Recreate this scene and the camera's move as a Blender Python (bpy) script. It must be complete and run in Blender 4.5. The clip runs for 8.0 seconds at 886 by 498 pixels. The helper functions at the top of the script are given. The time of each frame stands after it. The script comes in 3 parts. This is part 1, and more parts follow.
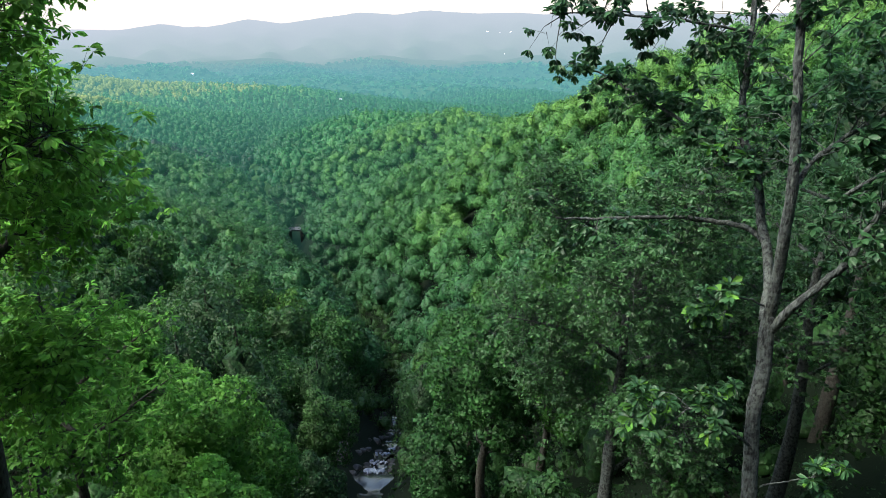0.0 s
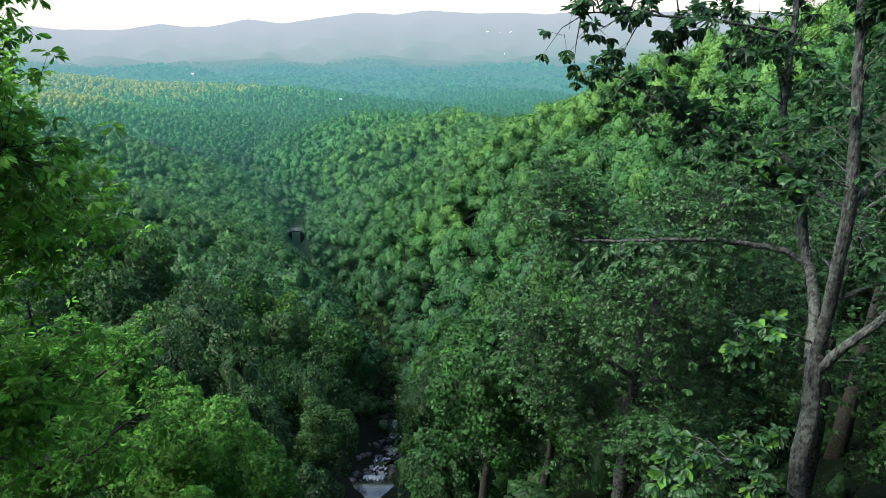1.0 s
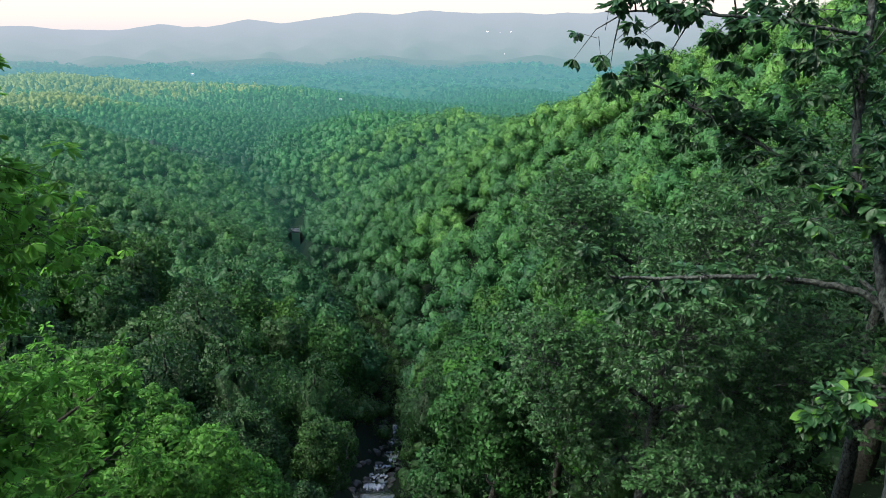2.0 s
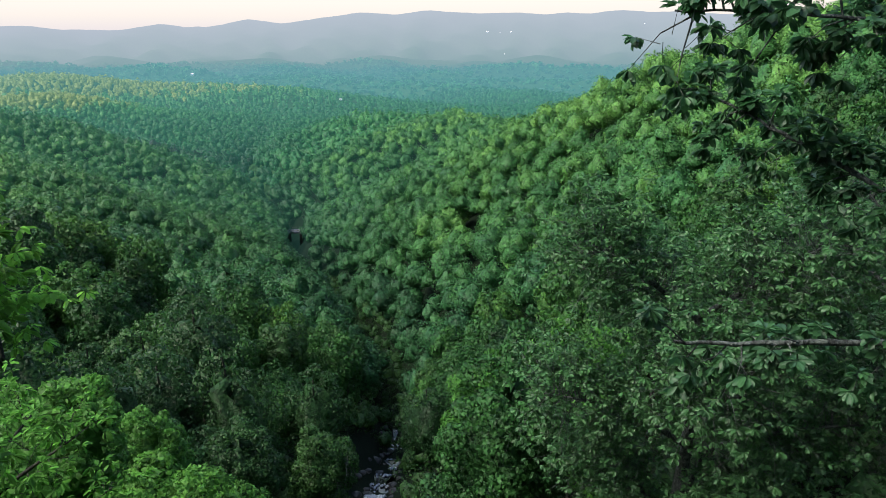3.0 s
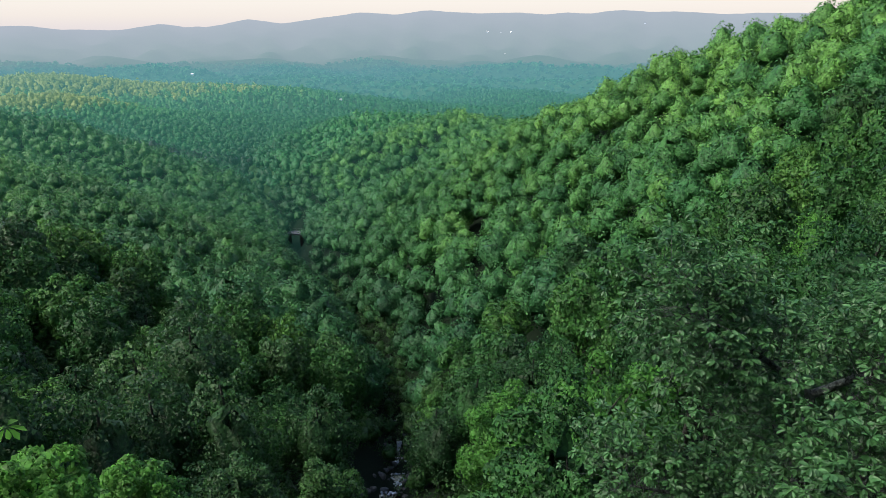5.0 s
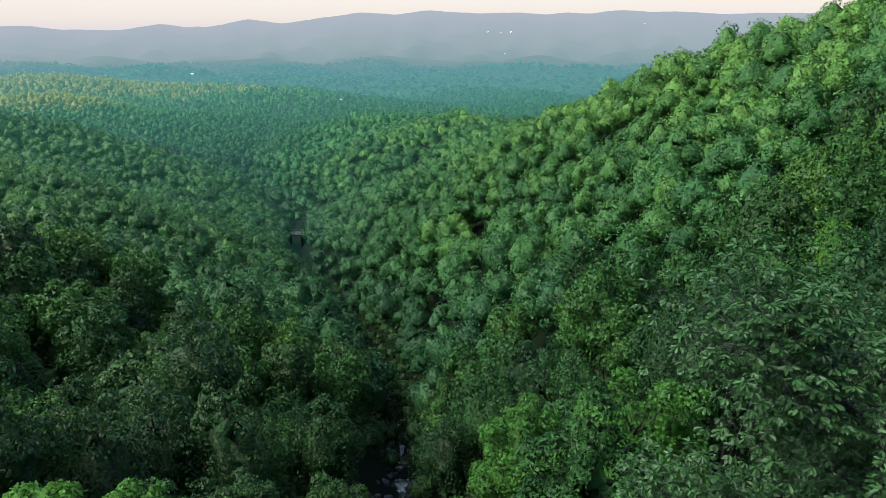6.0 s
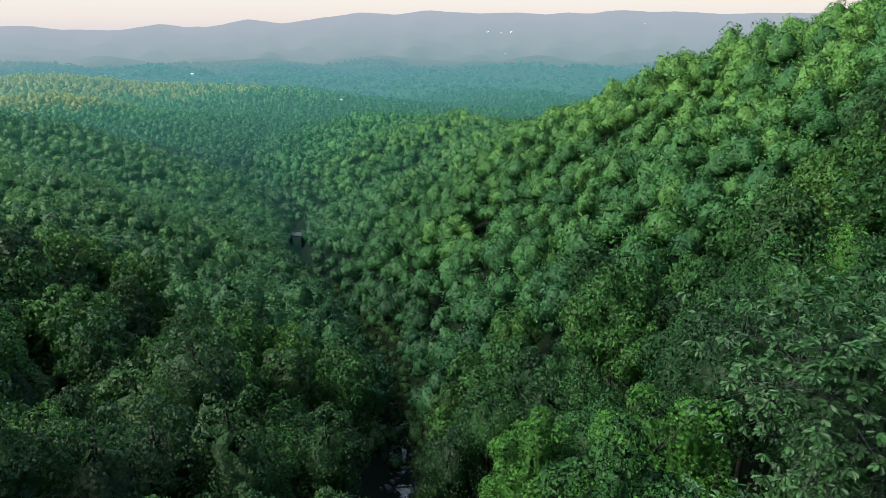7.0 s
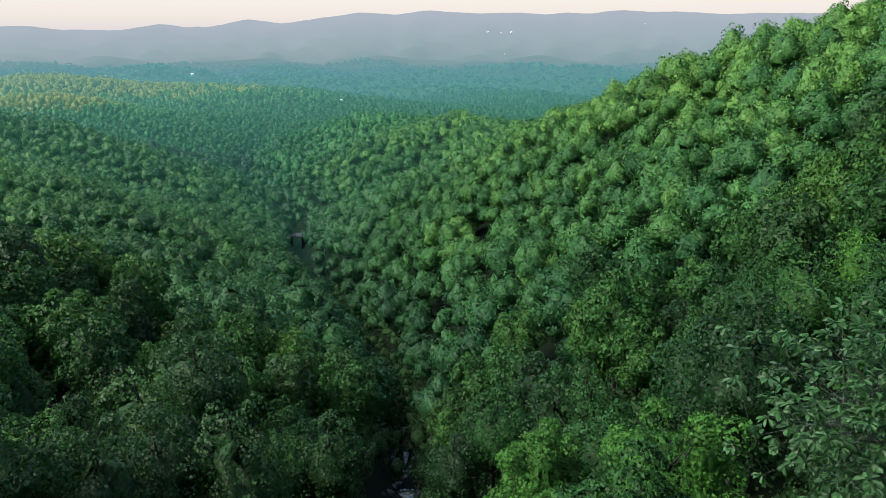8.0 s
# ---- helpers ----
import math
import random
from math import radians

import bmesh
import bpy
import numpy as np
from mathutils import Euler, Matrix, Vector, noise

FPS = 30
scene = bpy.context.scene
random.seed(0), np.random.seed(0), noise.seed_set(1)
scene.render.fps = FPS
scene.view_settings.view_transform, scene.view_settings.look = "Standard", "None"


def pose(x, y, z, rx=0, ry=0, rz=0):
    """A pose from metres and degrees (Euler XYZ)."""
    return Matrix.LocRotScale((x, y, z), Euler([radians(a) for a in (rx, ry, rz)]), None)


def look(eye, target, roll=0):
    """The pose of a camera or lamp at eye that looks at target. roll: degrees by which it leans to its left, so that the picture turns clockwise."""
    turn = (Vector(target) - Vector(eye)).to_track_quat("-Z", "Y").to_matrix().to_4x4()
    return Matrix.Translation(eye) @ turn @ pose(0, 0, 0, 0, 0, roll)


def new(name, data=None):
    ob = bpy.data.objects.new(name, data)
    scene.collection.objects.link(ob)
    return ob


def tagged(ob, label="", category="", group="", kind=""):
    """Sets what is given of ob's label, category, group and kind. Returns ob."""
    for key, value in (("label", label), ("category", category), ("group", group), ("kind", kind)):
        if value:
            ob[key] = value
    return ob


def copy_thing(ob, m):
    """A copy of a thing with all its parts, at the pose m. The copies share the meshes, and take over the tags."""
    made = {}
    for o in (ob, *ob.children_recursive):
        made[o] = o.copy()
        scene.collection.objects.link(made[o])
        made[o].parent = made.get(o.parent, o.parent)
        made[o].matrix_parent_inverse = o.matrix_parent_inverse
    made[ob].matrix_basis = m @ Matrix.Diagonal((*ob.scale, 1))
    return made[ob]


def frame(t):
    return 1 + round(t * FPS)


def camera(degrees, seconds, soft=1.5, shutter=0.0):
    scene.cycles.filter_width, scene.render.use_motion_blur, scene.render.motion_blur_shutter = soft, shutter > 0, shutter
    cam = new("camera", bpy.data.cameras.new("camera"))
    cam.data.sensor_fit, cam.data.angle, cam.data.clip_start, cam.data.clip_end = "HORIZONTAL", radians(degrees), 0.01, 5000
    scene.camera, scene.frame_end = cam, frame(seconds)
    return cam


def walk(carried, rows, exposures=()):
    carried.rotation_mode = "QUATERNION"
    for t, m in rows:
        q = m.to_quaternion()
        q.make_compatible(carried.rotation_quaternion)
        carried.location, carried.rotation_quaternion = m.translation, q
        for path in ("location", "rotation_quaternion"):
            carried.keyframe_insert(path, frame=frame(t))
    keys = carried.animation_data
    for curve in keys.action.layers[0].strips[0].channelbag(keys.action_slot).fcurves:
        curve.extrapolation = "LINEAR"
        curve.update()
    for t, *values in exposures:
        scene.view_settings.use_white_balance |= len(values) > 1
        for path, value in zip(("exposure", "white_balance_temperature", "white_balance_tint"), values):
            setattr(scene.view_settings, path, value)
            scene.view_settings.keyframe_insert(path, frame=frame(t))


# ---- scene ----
cam = camera(70, 8.0, soft=0.65)
PATH = [
    (0, pose(0, 0, 100.000, 70.392, 0, 0)),
    (0.5, pose(-0.03, 0.41, 100.000, 70.392, 0, 0)),
    (1, pose(-0.07, 0.9, 100.010, 70.392, 0, 0)),
    (1.5, pose(-0.13, 1.46, 100.010, 70.392, 0, 0)),
    (2.0, pose(-0.205, 2.07, 100.015, 70.392, 0, 0)),
    (2.8, pose(-0.35, 3.17, 100.030, 70.392, 0, 0)),
    (3.5, pose(-0.52, 4.16, 100.040, 70.392, 0, 0)),
    (4, pose(-0.67, 4.85, 100.050, 70.392, 0, 0)),
    (4.5, pose(-0.88, 5.49, 100.060, 70.392, 0, 0)),
    (5.2, pose(-1.25, 6.28, 100.075, 70.392, 0, 0)),
    (5.8, pose(-1.56, 6.92, 100.090, 70.392, 0, 0)),
    (6.5, pose(-1.85, 7.59, 100.110, 70.392, 0, 0)),
    (7, pose(-2.02, 7.98, 100.160, 70.392, 0, 0)),
    (7.5, pose(-2.17, 8.28, 100.250, 70.392, 0, 0)),
    (8, pose(-2.3, 8.47, 100.360, 70.392, 0, 0)),
]
walk(cam, PATH, exposures=[(0.0, 2.26, 6550, 9), (3.0, 1.97, 6550, 9), (5.5, 1.83, 6550, 9), (8.0, 1.80, 6550, 9)])

# ---- light: a bright veiled sky without hard shadows ----
SUN_EL, SUN_AZ = radians(52), radians(-95)
world = bpy.data.worlds.new("evening_sky")
scene.world = world
world.use_nodes = True
wn = world.node_tree.nodes
sky = wn.new("ShaderNodeTexSky")
sky.sky_type, sky.sun_disc = "NISHITA", False
sky.sun_elevation, sky.sun_rotation = SUN_EL, SUN_AZ
sky.air_density, sky.dust_density, sky.ozone_density = 1.0, 1.4, 0.8
wn["Background"].inputs["Strength"].default_value = 0.10
world.node_tree.links.new(sky.outputs["Color"], wn["Background"].inputs["Color"])
sun_data = bpy.data.lights.new("sun", "SUN")
sun_data.energy, sun_data.angle, sun_data.color = 1.9, radians(40), (1.0, 0.95, 0.84)
sun = new("sun", sun_data)
sun.matrix_world = look((math.sin(SUN_AZ) * 50, math.cos(SUN_AZ) * 50, math.tan(SUN_EL) * 50 + 100), (0, 0, 100))

# ---- materials ----
RNG = np.random.default_rng(7)


def material(name):
    mat = bpy.data.materials.new(name)
    mat.use_nodes = True
    nodes, links = mat.node_tree.nodes, mat.node_tree.links
    return mat, nodes, links, nodes["Principled BSDF"]


def ramp(nodes, stops):
    node = nodes.new("ShaderNodeValToRGB")
    while len(node.color_ramp.elements) < len(stops):
        node.color_ramp.elements.new(0.5)
    for el, (at, col) in zip(node.color_ramp.elements, stops):
        el.position, el.color = at, (*col, 1)
    return node


def math_node(nodes, links, op, a, b=0.0):
    node = nodes.new("ShaderNodeMath")
    node.operation = op
    for k, v in enumerate((a, b)):
        if isinstance(v, (int, float)):
            node.inputs[k].default_value = v
        else:
            links.new(v, node.inputs[k])
    return node.outputs[0]


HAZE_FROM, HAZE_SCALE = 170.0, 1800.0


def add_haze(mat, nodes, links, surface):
    """Paints the light scattered by hazy air as a glow, from HAZE_FROM outward."""
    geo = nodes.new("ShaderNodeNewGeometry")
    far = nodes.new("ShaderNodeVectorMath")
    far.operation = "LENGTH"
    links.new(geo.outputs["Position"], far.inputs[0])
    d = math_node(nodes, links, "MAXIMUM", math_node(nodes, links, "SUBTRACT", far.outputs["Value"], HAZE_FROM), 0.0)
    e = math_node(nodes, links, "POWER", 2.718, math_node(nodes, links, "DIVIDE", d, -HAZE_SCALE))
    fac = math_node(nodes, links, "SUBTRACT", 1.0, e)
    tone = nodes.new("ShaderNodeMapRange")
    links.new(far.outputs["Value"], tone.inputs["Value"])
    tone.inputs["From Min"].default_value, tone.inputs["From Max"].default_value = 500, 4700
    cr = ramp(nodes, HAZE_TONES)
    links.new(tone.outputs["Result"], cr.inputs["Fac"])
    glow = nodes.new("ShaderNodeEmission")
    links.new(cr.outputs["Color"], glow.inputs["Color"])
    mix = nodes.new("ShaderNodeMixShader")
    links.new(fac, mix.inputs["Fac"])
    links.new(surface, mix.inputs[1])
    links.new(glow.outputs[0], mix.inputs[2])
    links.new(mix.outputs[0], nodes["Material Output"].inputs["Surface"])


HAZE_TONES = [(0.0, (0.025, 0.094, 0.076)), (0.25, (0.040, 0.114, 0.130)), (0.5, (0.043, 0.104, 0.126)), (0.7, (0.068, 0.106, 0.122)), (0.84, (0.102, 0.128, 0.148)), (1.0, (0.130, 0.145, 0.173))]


def foliage(name, stops, translucent=0.3, rough=0.5, haze=False, patch=40.0, mottle=5.5, spec=0.16, joined=False, vary=0.2, relief=0.45):
    """Leaves: a tone for each tree, a shade for each leaf, and a slow drift over the hillside."""
    mat, nodes, links, bsdf = material(name)
    info, geo, att = nodes.new("ShaderNodeObjectInfo"), nodes.new("ShaderNodeNewGeometry"), nodes.new("ShaderNodeAttribute")
    att.attribute_name = "tint"
    tone = att.outputs["Fac"] if joined else info.outputs["Random"]
    drift = nodes.new("ShaderNodeTexNoise")
    drift.inputs["Scale"].default_value = 1 / patch
    drift.inputs["Detail"].default_value = 2
    links.new(geo.outputs["Position"], drift.inputs["Vector"])
    mixed = math_node(nodes, links, "ADD", math_node(nodes, links, "MULTIPLY", tone, 0.65), math_node(nodes, links, "MULTIPLY", drift.outputs["Fac"], 0.35))
    leafy = math_node(nodes, links, "ADD", mixed, math_node(nodes, links, "MULTIPLY", math_node(nodes, links, "SUBTRACT", geo.outputs["Random Per Island"], 0.5), vary))
    cr = ramp(nodes, stops)
    links.new(leafy, cr.inputs["Fac"])
    fine = nodes.new("ShaderNodeTexVoronoi")
    fine.inputs["Scale"].default_value = mottle
    links.new(geo.outputs["Position"], fine.inputs["Vector"])
    pick = nodes.new("ShaderNodeSeparateColor")
    links.new(fine.outputs["Color"], pick.inputs[0])
    hsv = nodes.new("ShaderNodeHueSaturation")
    links.new(cr.outputs["Color"], hsv.inputs["Color"])
    links.new(math_node(nodes, links, "ADD", math_node(nodes, links, "MULTIPLY", pick.outputs[0], 0.9), 0.55), hsv.inputs["Value"])
    links.new(hsv.outputs["Color"], bsdf.inputs["Base Color"])
    bump = nodes.new("ShaderNodeBump")
    bump.inputs["Strength"].default_value, bump.inputs["Distance"].default_value = relief, 0.7 / mottle
    bump.invert = True
    links.new(fine.outputs["Distance"], bump.inputs["Height"])
    links.new(bump.outputs[0], bsdf.inputs["Normal"])
    bsdf.inputs["Roughness"].default_value = rough
    bsdf.inputs["Specular IOR Level"].default_value = spec
    through_leaf = nodes.new("ShaderNodeBsdfTranslucent")
    links.new(hsv.outputs["Color"], through_leaf.inputs["Color"])
    mix = nodes.new("ShaderNodeMixShader")
    mix.inputs["Fac"].default_value = translucent
    links.new(bsdf.outputs[0], mix.inputs[1])
    links.new(through_leaf.outputs[0], mix.inputs[2])
    links.new(mix.outputs[0], nodes["Material Output"].inputs["Surface"])
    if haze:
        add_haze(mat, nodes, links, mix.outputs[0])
    return mat


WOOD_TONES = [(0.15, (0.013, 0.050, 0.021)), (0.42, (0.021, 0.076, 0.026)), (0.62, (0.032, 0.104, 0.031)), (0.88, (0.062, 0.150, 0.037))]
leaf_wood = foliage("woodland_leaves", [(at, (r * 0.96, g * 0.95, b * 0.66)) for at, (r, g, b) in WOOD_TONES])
# far leaves carry some haze and, at the yellow end, sunlight in their colour
leaf_far = foliage("hazed_woodland_leaves", [(0.0, (0.006, 0.016, 0.014))] + [(at, (r * 0.98, g * 1.2, b * 1.25)) for at, (r, g, b) in WOOD_TONES] + [(1.0, (0.230, 0.250, 0.060))], haze=True, vary=0.06, patch=120.0, mottle=1.3, joined=True)
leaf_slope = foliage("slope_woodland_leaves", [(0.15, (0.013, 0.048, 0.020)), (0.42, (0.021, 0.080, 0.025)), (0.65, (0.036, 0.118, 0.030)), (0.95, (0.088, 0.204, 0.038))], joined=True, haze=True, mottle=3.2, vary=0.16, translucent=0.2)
# dark oak tones, with part of the ravine's shade in the leaf colour
leaf_shaded = foliage("shaded_oak_leaves", [(0.1, (0.012, 0.041, 0.013)), (0.5, (0.020, 0.061, 0.018)), (0.9, (0.037, 0.100, 0.024))], rough=0.45, spec=0.2, translucent=0.42)
leaf_near = foliage("broad_oak_leaves", [(0.1, (0.019, 0.062, 0.027)), (0.5, (0.030, 0.090, 0.035)), (0.9, (0.052, 0.140, 0.042))], rough=0.42, spec=0.35, translucent=0.45)
leaf_fresh = foliage("fresh_green_leaves", [(0.1, (0.050, 0.155, 0.028)), (0.5, (0.080, 0.218, 0.036)), (0.9, (0.128, 0.275, 0.044))], translucent=0.5)

leaf_maple = foliage("maple_leaves", [(0.1, (0.075, 0.215, 0.036)), (0.5, (0.130, 0.330, 0.052)), (0.9, (0.200, 0.410, 0.066))], translucent=0.62)


def bark_material(name, dark, light, lichen):
    mat, nodes, links, bsdf = material(name)
    co = nodes.new("ShaderNodeTexCoord")
    squash = nodes.new("ShaderNodeMapping")
    squash.inputs["Scale"].default_value = (1, 1, 0.28)
    links.new(co.outputs["Object"], squash.inputs["Vector"])
    ridge = nodes.new("ShaderNodeTexNoise")
    ridge.inputs["Scale"].default_value, ridge.inputs["Detail"].default_value = 46.0, 7
    links.new(squash.outputs[0], ridge.inputs["Vector"])
    blot = nodes.new("ShaderNodeTexNoise")
    blot.inputs["Scale"].default_value, blot.inputs["Detail"].default_value = 14.0, 8
    links.new(co.outputs["Object"], blot.inputs["Vector"])
    base = ramp(nodes, [(0.35, dark), (0.65, light)])
    links.new(ridge.outputs["Fac"], base.inputs["Fac"])
    spots = ramp(nodes, [(0.45, (0, 0, 0)), (0.56, (1, 1, 1))])
    links.new(blot.outputs["Fac"], spots.inputs["Fac"])
    mix = nodes.new("ShaderNodeMix")
    mix.data_type = "RGBA"
    links.new(math_node(nodes, links, "MULTIPLY", spots.outputs["Color"], 0.38), mix.inputs["Factor"])
    links.new(base.outputs["Color"], mix.inputs["A"])
    mix.inputs["B"].default_value = (*lichen, 1)
    links.new(mix.outputs["Result"], bsdf.inputs["Base Color"])
    bump = nodes.new("ShaderNodeBump")
    bump.inputs["Strength"].default_value, bump.inputs["Distance"].default_value = 1.0, 0.035
    links.new(ridge.outputs["Fac"], bump.inputs["Height"])
    links.new(bump.outputs[0], bsdf.inputs["Normal"])
    bsdf.inputs["Roughness"].default_value = 0.9
    bsdf.inputs["Specular IOR Level"].default_value = 0.15
    return mat


bark_oak = bark_material("lichened_oak_bark", (0.011, 0.012, 0.012), (0.062, 0.071, 0.068), (0.14, 0.165, 0.148))
bark_dark = bark_material("dark_bark", (0.012, 0.011, 0.010), (0.042, 0.039, 0.034), (0.07, 0.078, 0.062))


def ground_material(name, tones, scale, haze=False):
    mat, nodes, links, bsdf = material(name)
    geo = nodes.new("ShaderNodeNewGeometry")
    big, small = nodes.new("ShaderNodeTexNoise"), nodes.new("ShaderNodeTexNoise")
    for node, sc in ((big, scale), (small, scale * 14)):
        node.inputs["Scale"].default_value, node.inputs["Detail"].default_value = sc, 6
        links.new(geo.outputs["Position"], node.inputs["Vector"])
    cr = ramp(nodes, tones)
    links.new(math_node(nodes, links, "ADD", math_node(nodes, links, "MULTIPLY", big.outputs["Fac"], 0.55), math_node(nodes, links, "MULTIPLY", small.outputs["Fac"], 0.45)), cr.inputs["Fac"])
    links.new(cr.outputs["Color"], bsdf.inputs["Base Color"])
    bump = nodes.new("ShaderNodeBump")
    bump.inputs["Strength"].default_value, bump.inputs["Distance"].default_value = 0.8, 0.25 / scale / 14
    links.new(small.outputs["Fac"], bump.inputs["Height"])
    links.new(bump.outputs[0], bsdf.inputs["Normal"])
    bsdf.inputs["Roughness"].default_value = 0.95
    bsdf.inputs["Specular IOR Level"].default_value = 0.08
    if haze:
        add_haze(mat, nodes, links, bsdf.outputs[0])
    return mat


# near-black tones: the shade under the trees is put into this floor colour
floor_mat = ground_material("shaded_forest_floor", [(0.3, (0.002, 0.005, 0.002)), (0.55, (0.004, 0.009, 0.004)), (0.75, (0.007, 0.013, 0.006))], 0.9, haze=True)
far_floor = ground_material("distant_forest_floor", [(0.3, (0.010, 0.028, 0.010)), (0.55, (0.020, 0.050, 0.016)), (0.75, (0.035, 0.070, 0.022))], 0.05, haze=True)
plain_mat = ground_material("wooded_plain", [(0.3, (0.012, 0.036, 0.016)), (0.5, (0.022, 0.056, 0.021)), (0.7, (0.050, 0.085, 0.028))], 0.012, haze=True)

# ---- the lie of the land ----
SX = ((-120, 0, 55, 100, 160, 220, 300, 480, 700, 1000, 5000), (1, -2, -6.5, -8.5, -28, -52, -74, -160, -190, -200, -400))
# the unseen rise behind the camera is steepened to block sky light
SZ = ((-120, -20, 0, 20, 40, 55, 75, 100, 150, 200, 250, 300, 480, 700, 1000, 1600, 3000, 5200),
      (205, 108, 86, 76, 65, 56, 44, 34, 22, 11, 3, -6, -10, -12, -30, -60, -105, -125))


# the ridge on the right: way down the valley, distance of its crest from the brook, height over the brook
RIDGE = ((-120, 0, 57, 80, 100, 130, 150, 180, 250, 310, 430, 520, 640, 800), (95, 95, 92, 90, 88, 87, 86, 87, 93, 97, 104, 90, 80, 80), (50, 50, 53, 62.5, 68.5, 67, 66, 61, 54.5, 53, 47, 32, 10, 0))


def wave(x, y, seed, n=5):
    """A smooth uneven field between about -1 and 1, of unit wavelength."""
    g = np.random.default_rng(seed)
    out = 0
    for k in range(n):
        a, p, q = g.uniform(0, 6.28), g.uniform(0, 6.28), g.uniform(0.5, 1.7)
        out = out + np.sin((x * np.cos(a) + y * np.sin(a)) * 6.28 * q + p)
    return out / n * 1.6


def stream_x(y):
    return np.interp(y, *SX) + 0.6 * np.sin(y / 9.0) * np.clip((y - 20) / 30, 0, 1)


def land(x, y):
    """Height of the ground: the brook's bed, a ridge on the right that sinks into a spur, gentler shoulders on the left."""
    d = x - stream_x(y)
    crest_d, crest_h = np.interp(y, RIDGE[0], RIDGE[1]), np.interp(y, RIDGE[0], RIDGE[2])
    u = np.maximum(d, 0) / crest_d
    steep = np.interp(y, (55, 90, 420, 560), (0.0, 0.16, 0.16, 0.0))
    rise = steep * (1 - np.exp(-12 * u)) + (1 - steep) * u
    back = 1.06 - np.interp(y, (0, 110, 200, 300, 560), (0.0, 0.15, 0.45, 0.8, 0.8)) * (u - 1)
    right = crest_h * np.maximum(-np.log(np.exp(-9 * rise) + np.exp(-9 * np.maximum(back, 0.0))) / 9 + 0.03 * np.minimum(u * 4, 1), 0.0)
    e = np.maximum(-d, 0)
    left = 70 * np.tanh((12 * (1 - np.exp(-e / 8)) + 0.26 * e) / 70) * np.interp(y, (0, 20, 30, 45, 62, 75, 300, 370, 400, 470, 600, 1200), (0.4, 0.3, 0.25, 0.55, 0.85, 1, 1, 1.12, 1.06, 0.4, 0.2, 0.08))
    right = right + 3.0 * np.sin((y + 0.5 * d) / 27) * np.clip((d - 12) / 40, 0, 1) * np.clip((y - 60) / 60, 0, 1) * np.clip((500 - y) / 100, 0, 1)
    left = left + 4.5 * np.sin((y - 0.6 * e) / 23 + 1.0) * np.clip((e - 10) / 45, 0, 1) * np.clip((y - 60) / 60, 0, 1) * np.clip((900 - y) / 300, 0, 1)
    z = np.interp(y, *SZ) + np.where(d > 0, right, left)
    z = z + 1.2 * wave(x / 55, y / 55, 3) * np.clip((np.abs(d) - 6) / 20, 0, 1)
    far = np.clip((y - 450) / 1100, 0, 1)
    z = z + far * (16 * wave(x / 700, y / 500, 11) + 7 * wave(x / 260, y / 220, 12))
    z = z + 33 * np.exp(-((x + 640) / 420) ** 2 - ((y - 1080) / 170) ** 2)
    z = z + 20 * np.exp(-((x + 455) / 140) ** 2 - ((y - 730) / 60) ** 2)
    rolling = np.clip((y - 1500) / 900, 0, 1)
    z = z + rolling * (26 * np.abs(wave(x / 1500, y / 520, 13)) + 10 * wave(x / 420, y / 300, 14))
    return z


def mesh_from(name, verts, quads, mats, smooth=False, tint=None, slots=None, normals=None):
    """One mesh from arrays of corners and of faces with three or four corners each."""
    me = bpy.data.meshes.new(name)
    verts, quads = np.asarray(verts, np.float32).reshape(-1, 3), np.asarray(quads, np.int32)
    me.vertices.add(len(verts))
    me.vertices.foreach_set("co", verts.ravel())
    me.loops.add(quads.size)
    me.loops.foreach_set("vertex_index", quads.ravel())
    me.polygons.add(len(quads))
    me.polygons.foreach_set("loop_start", np.arange(0, quads.size, quads.shape[1], dtype=np.int32))
    me.polygons.foreach_set("use_smooth", np.full(len(quads), smooth))
    for mat in mats if isinstance(mats, (list, tuple)) else [mats]:
        me.materials.append(mat)
    if slots is not None:
        me.polygons.foreach_set("material_index", np.asarray(slots, np.int32))
    if tint is not None:
        att = me.attributes.new("tint", "FLOAT", "POINT")
        att.data.foreach_set("value", np.asarray(tint, np.float32))
    me.update(calc_edges=True)
    me.validate()
    if normals is not None:
        att = me.attributes.new("custom_normal", "FLOAT_VECTOR", "POINT")
        att.data.foreach_set("vector", np.asarray(normals, np.float32).ravel())
        me.update()
    return me


def grid_quads(rows, cols):
    a = (np.arange(rows - 1)[:, None] * cols + np.arange(cols - 1)[None, :]).ravel()
    return np.stack([a, a + 1, a + cols + 1, a + cols], 1)


gy = np.concatenate([np.arange(-120, 130, 3.0), np.geomspace(130, 4800, 150)])
gu = np.sinh(np.linspace(-3.6, 3.6, 161)) / np.sinh(3.6)
GX, GY = np.meshgrid(gu * 4000, gy)
GX = GX * (0.05 + 0.95 * np.clip((GY + 200) / 4500, 0, 1) ** 0.8)
GZ = land(GX, GY)
gq = grid_quads(len(gy), len(gu))
gc = GY.ravel()[gq].mean(1)
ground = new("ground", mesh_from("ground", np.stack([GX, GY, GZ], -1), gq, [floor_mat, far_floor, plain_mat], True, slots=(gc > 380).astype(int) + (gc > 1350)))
tagged(ground, "steep wooded ravine floor running out to a hazy plain", "ground", kind="structure")

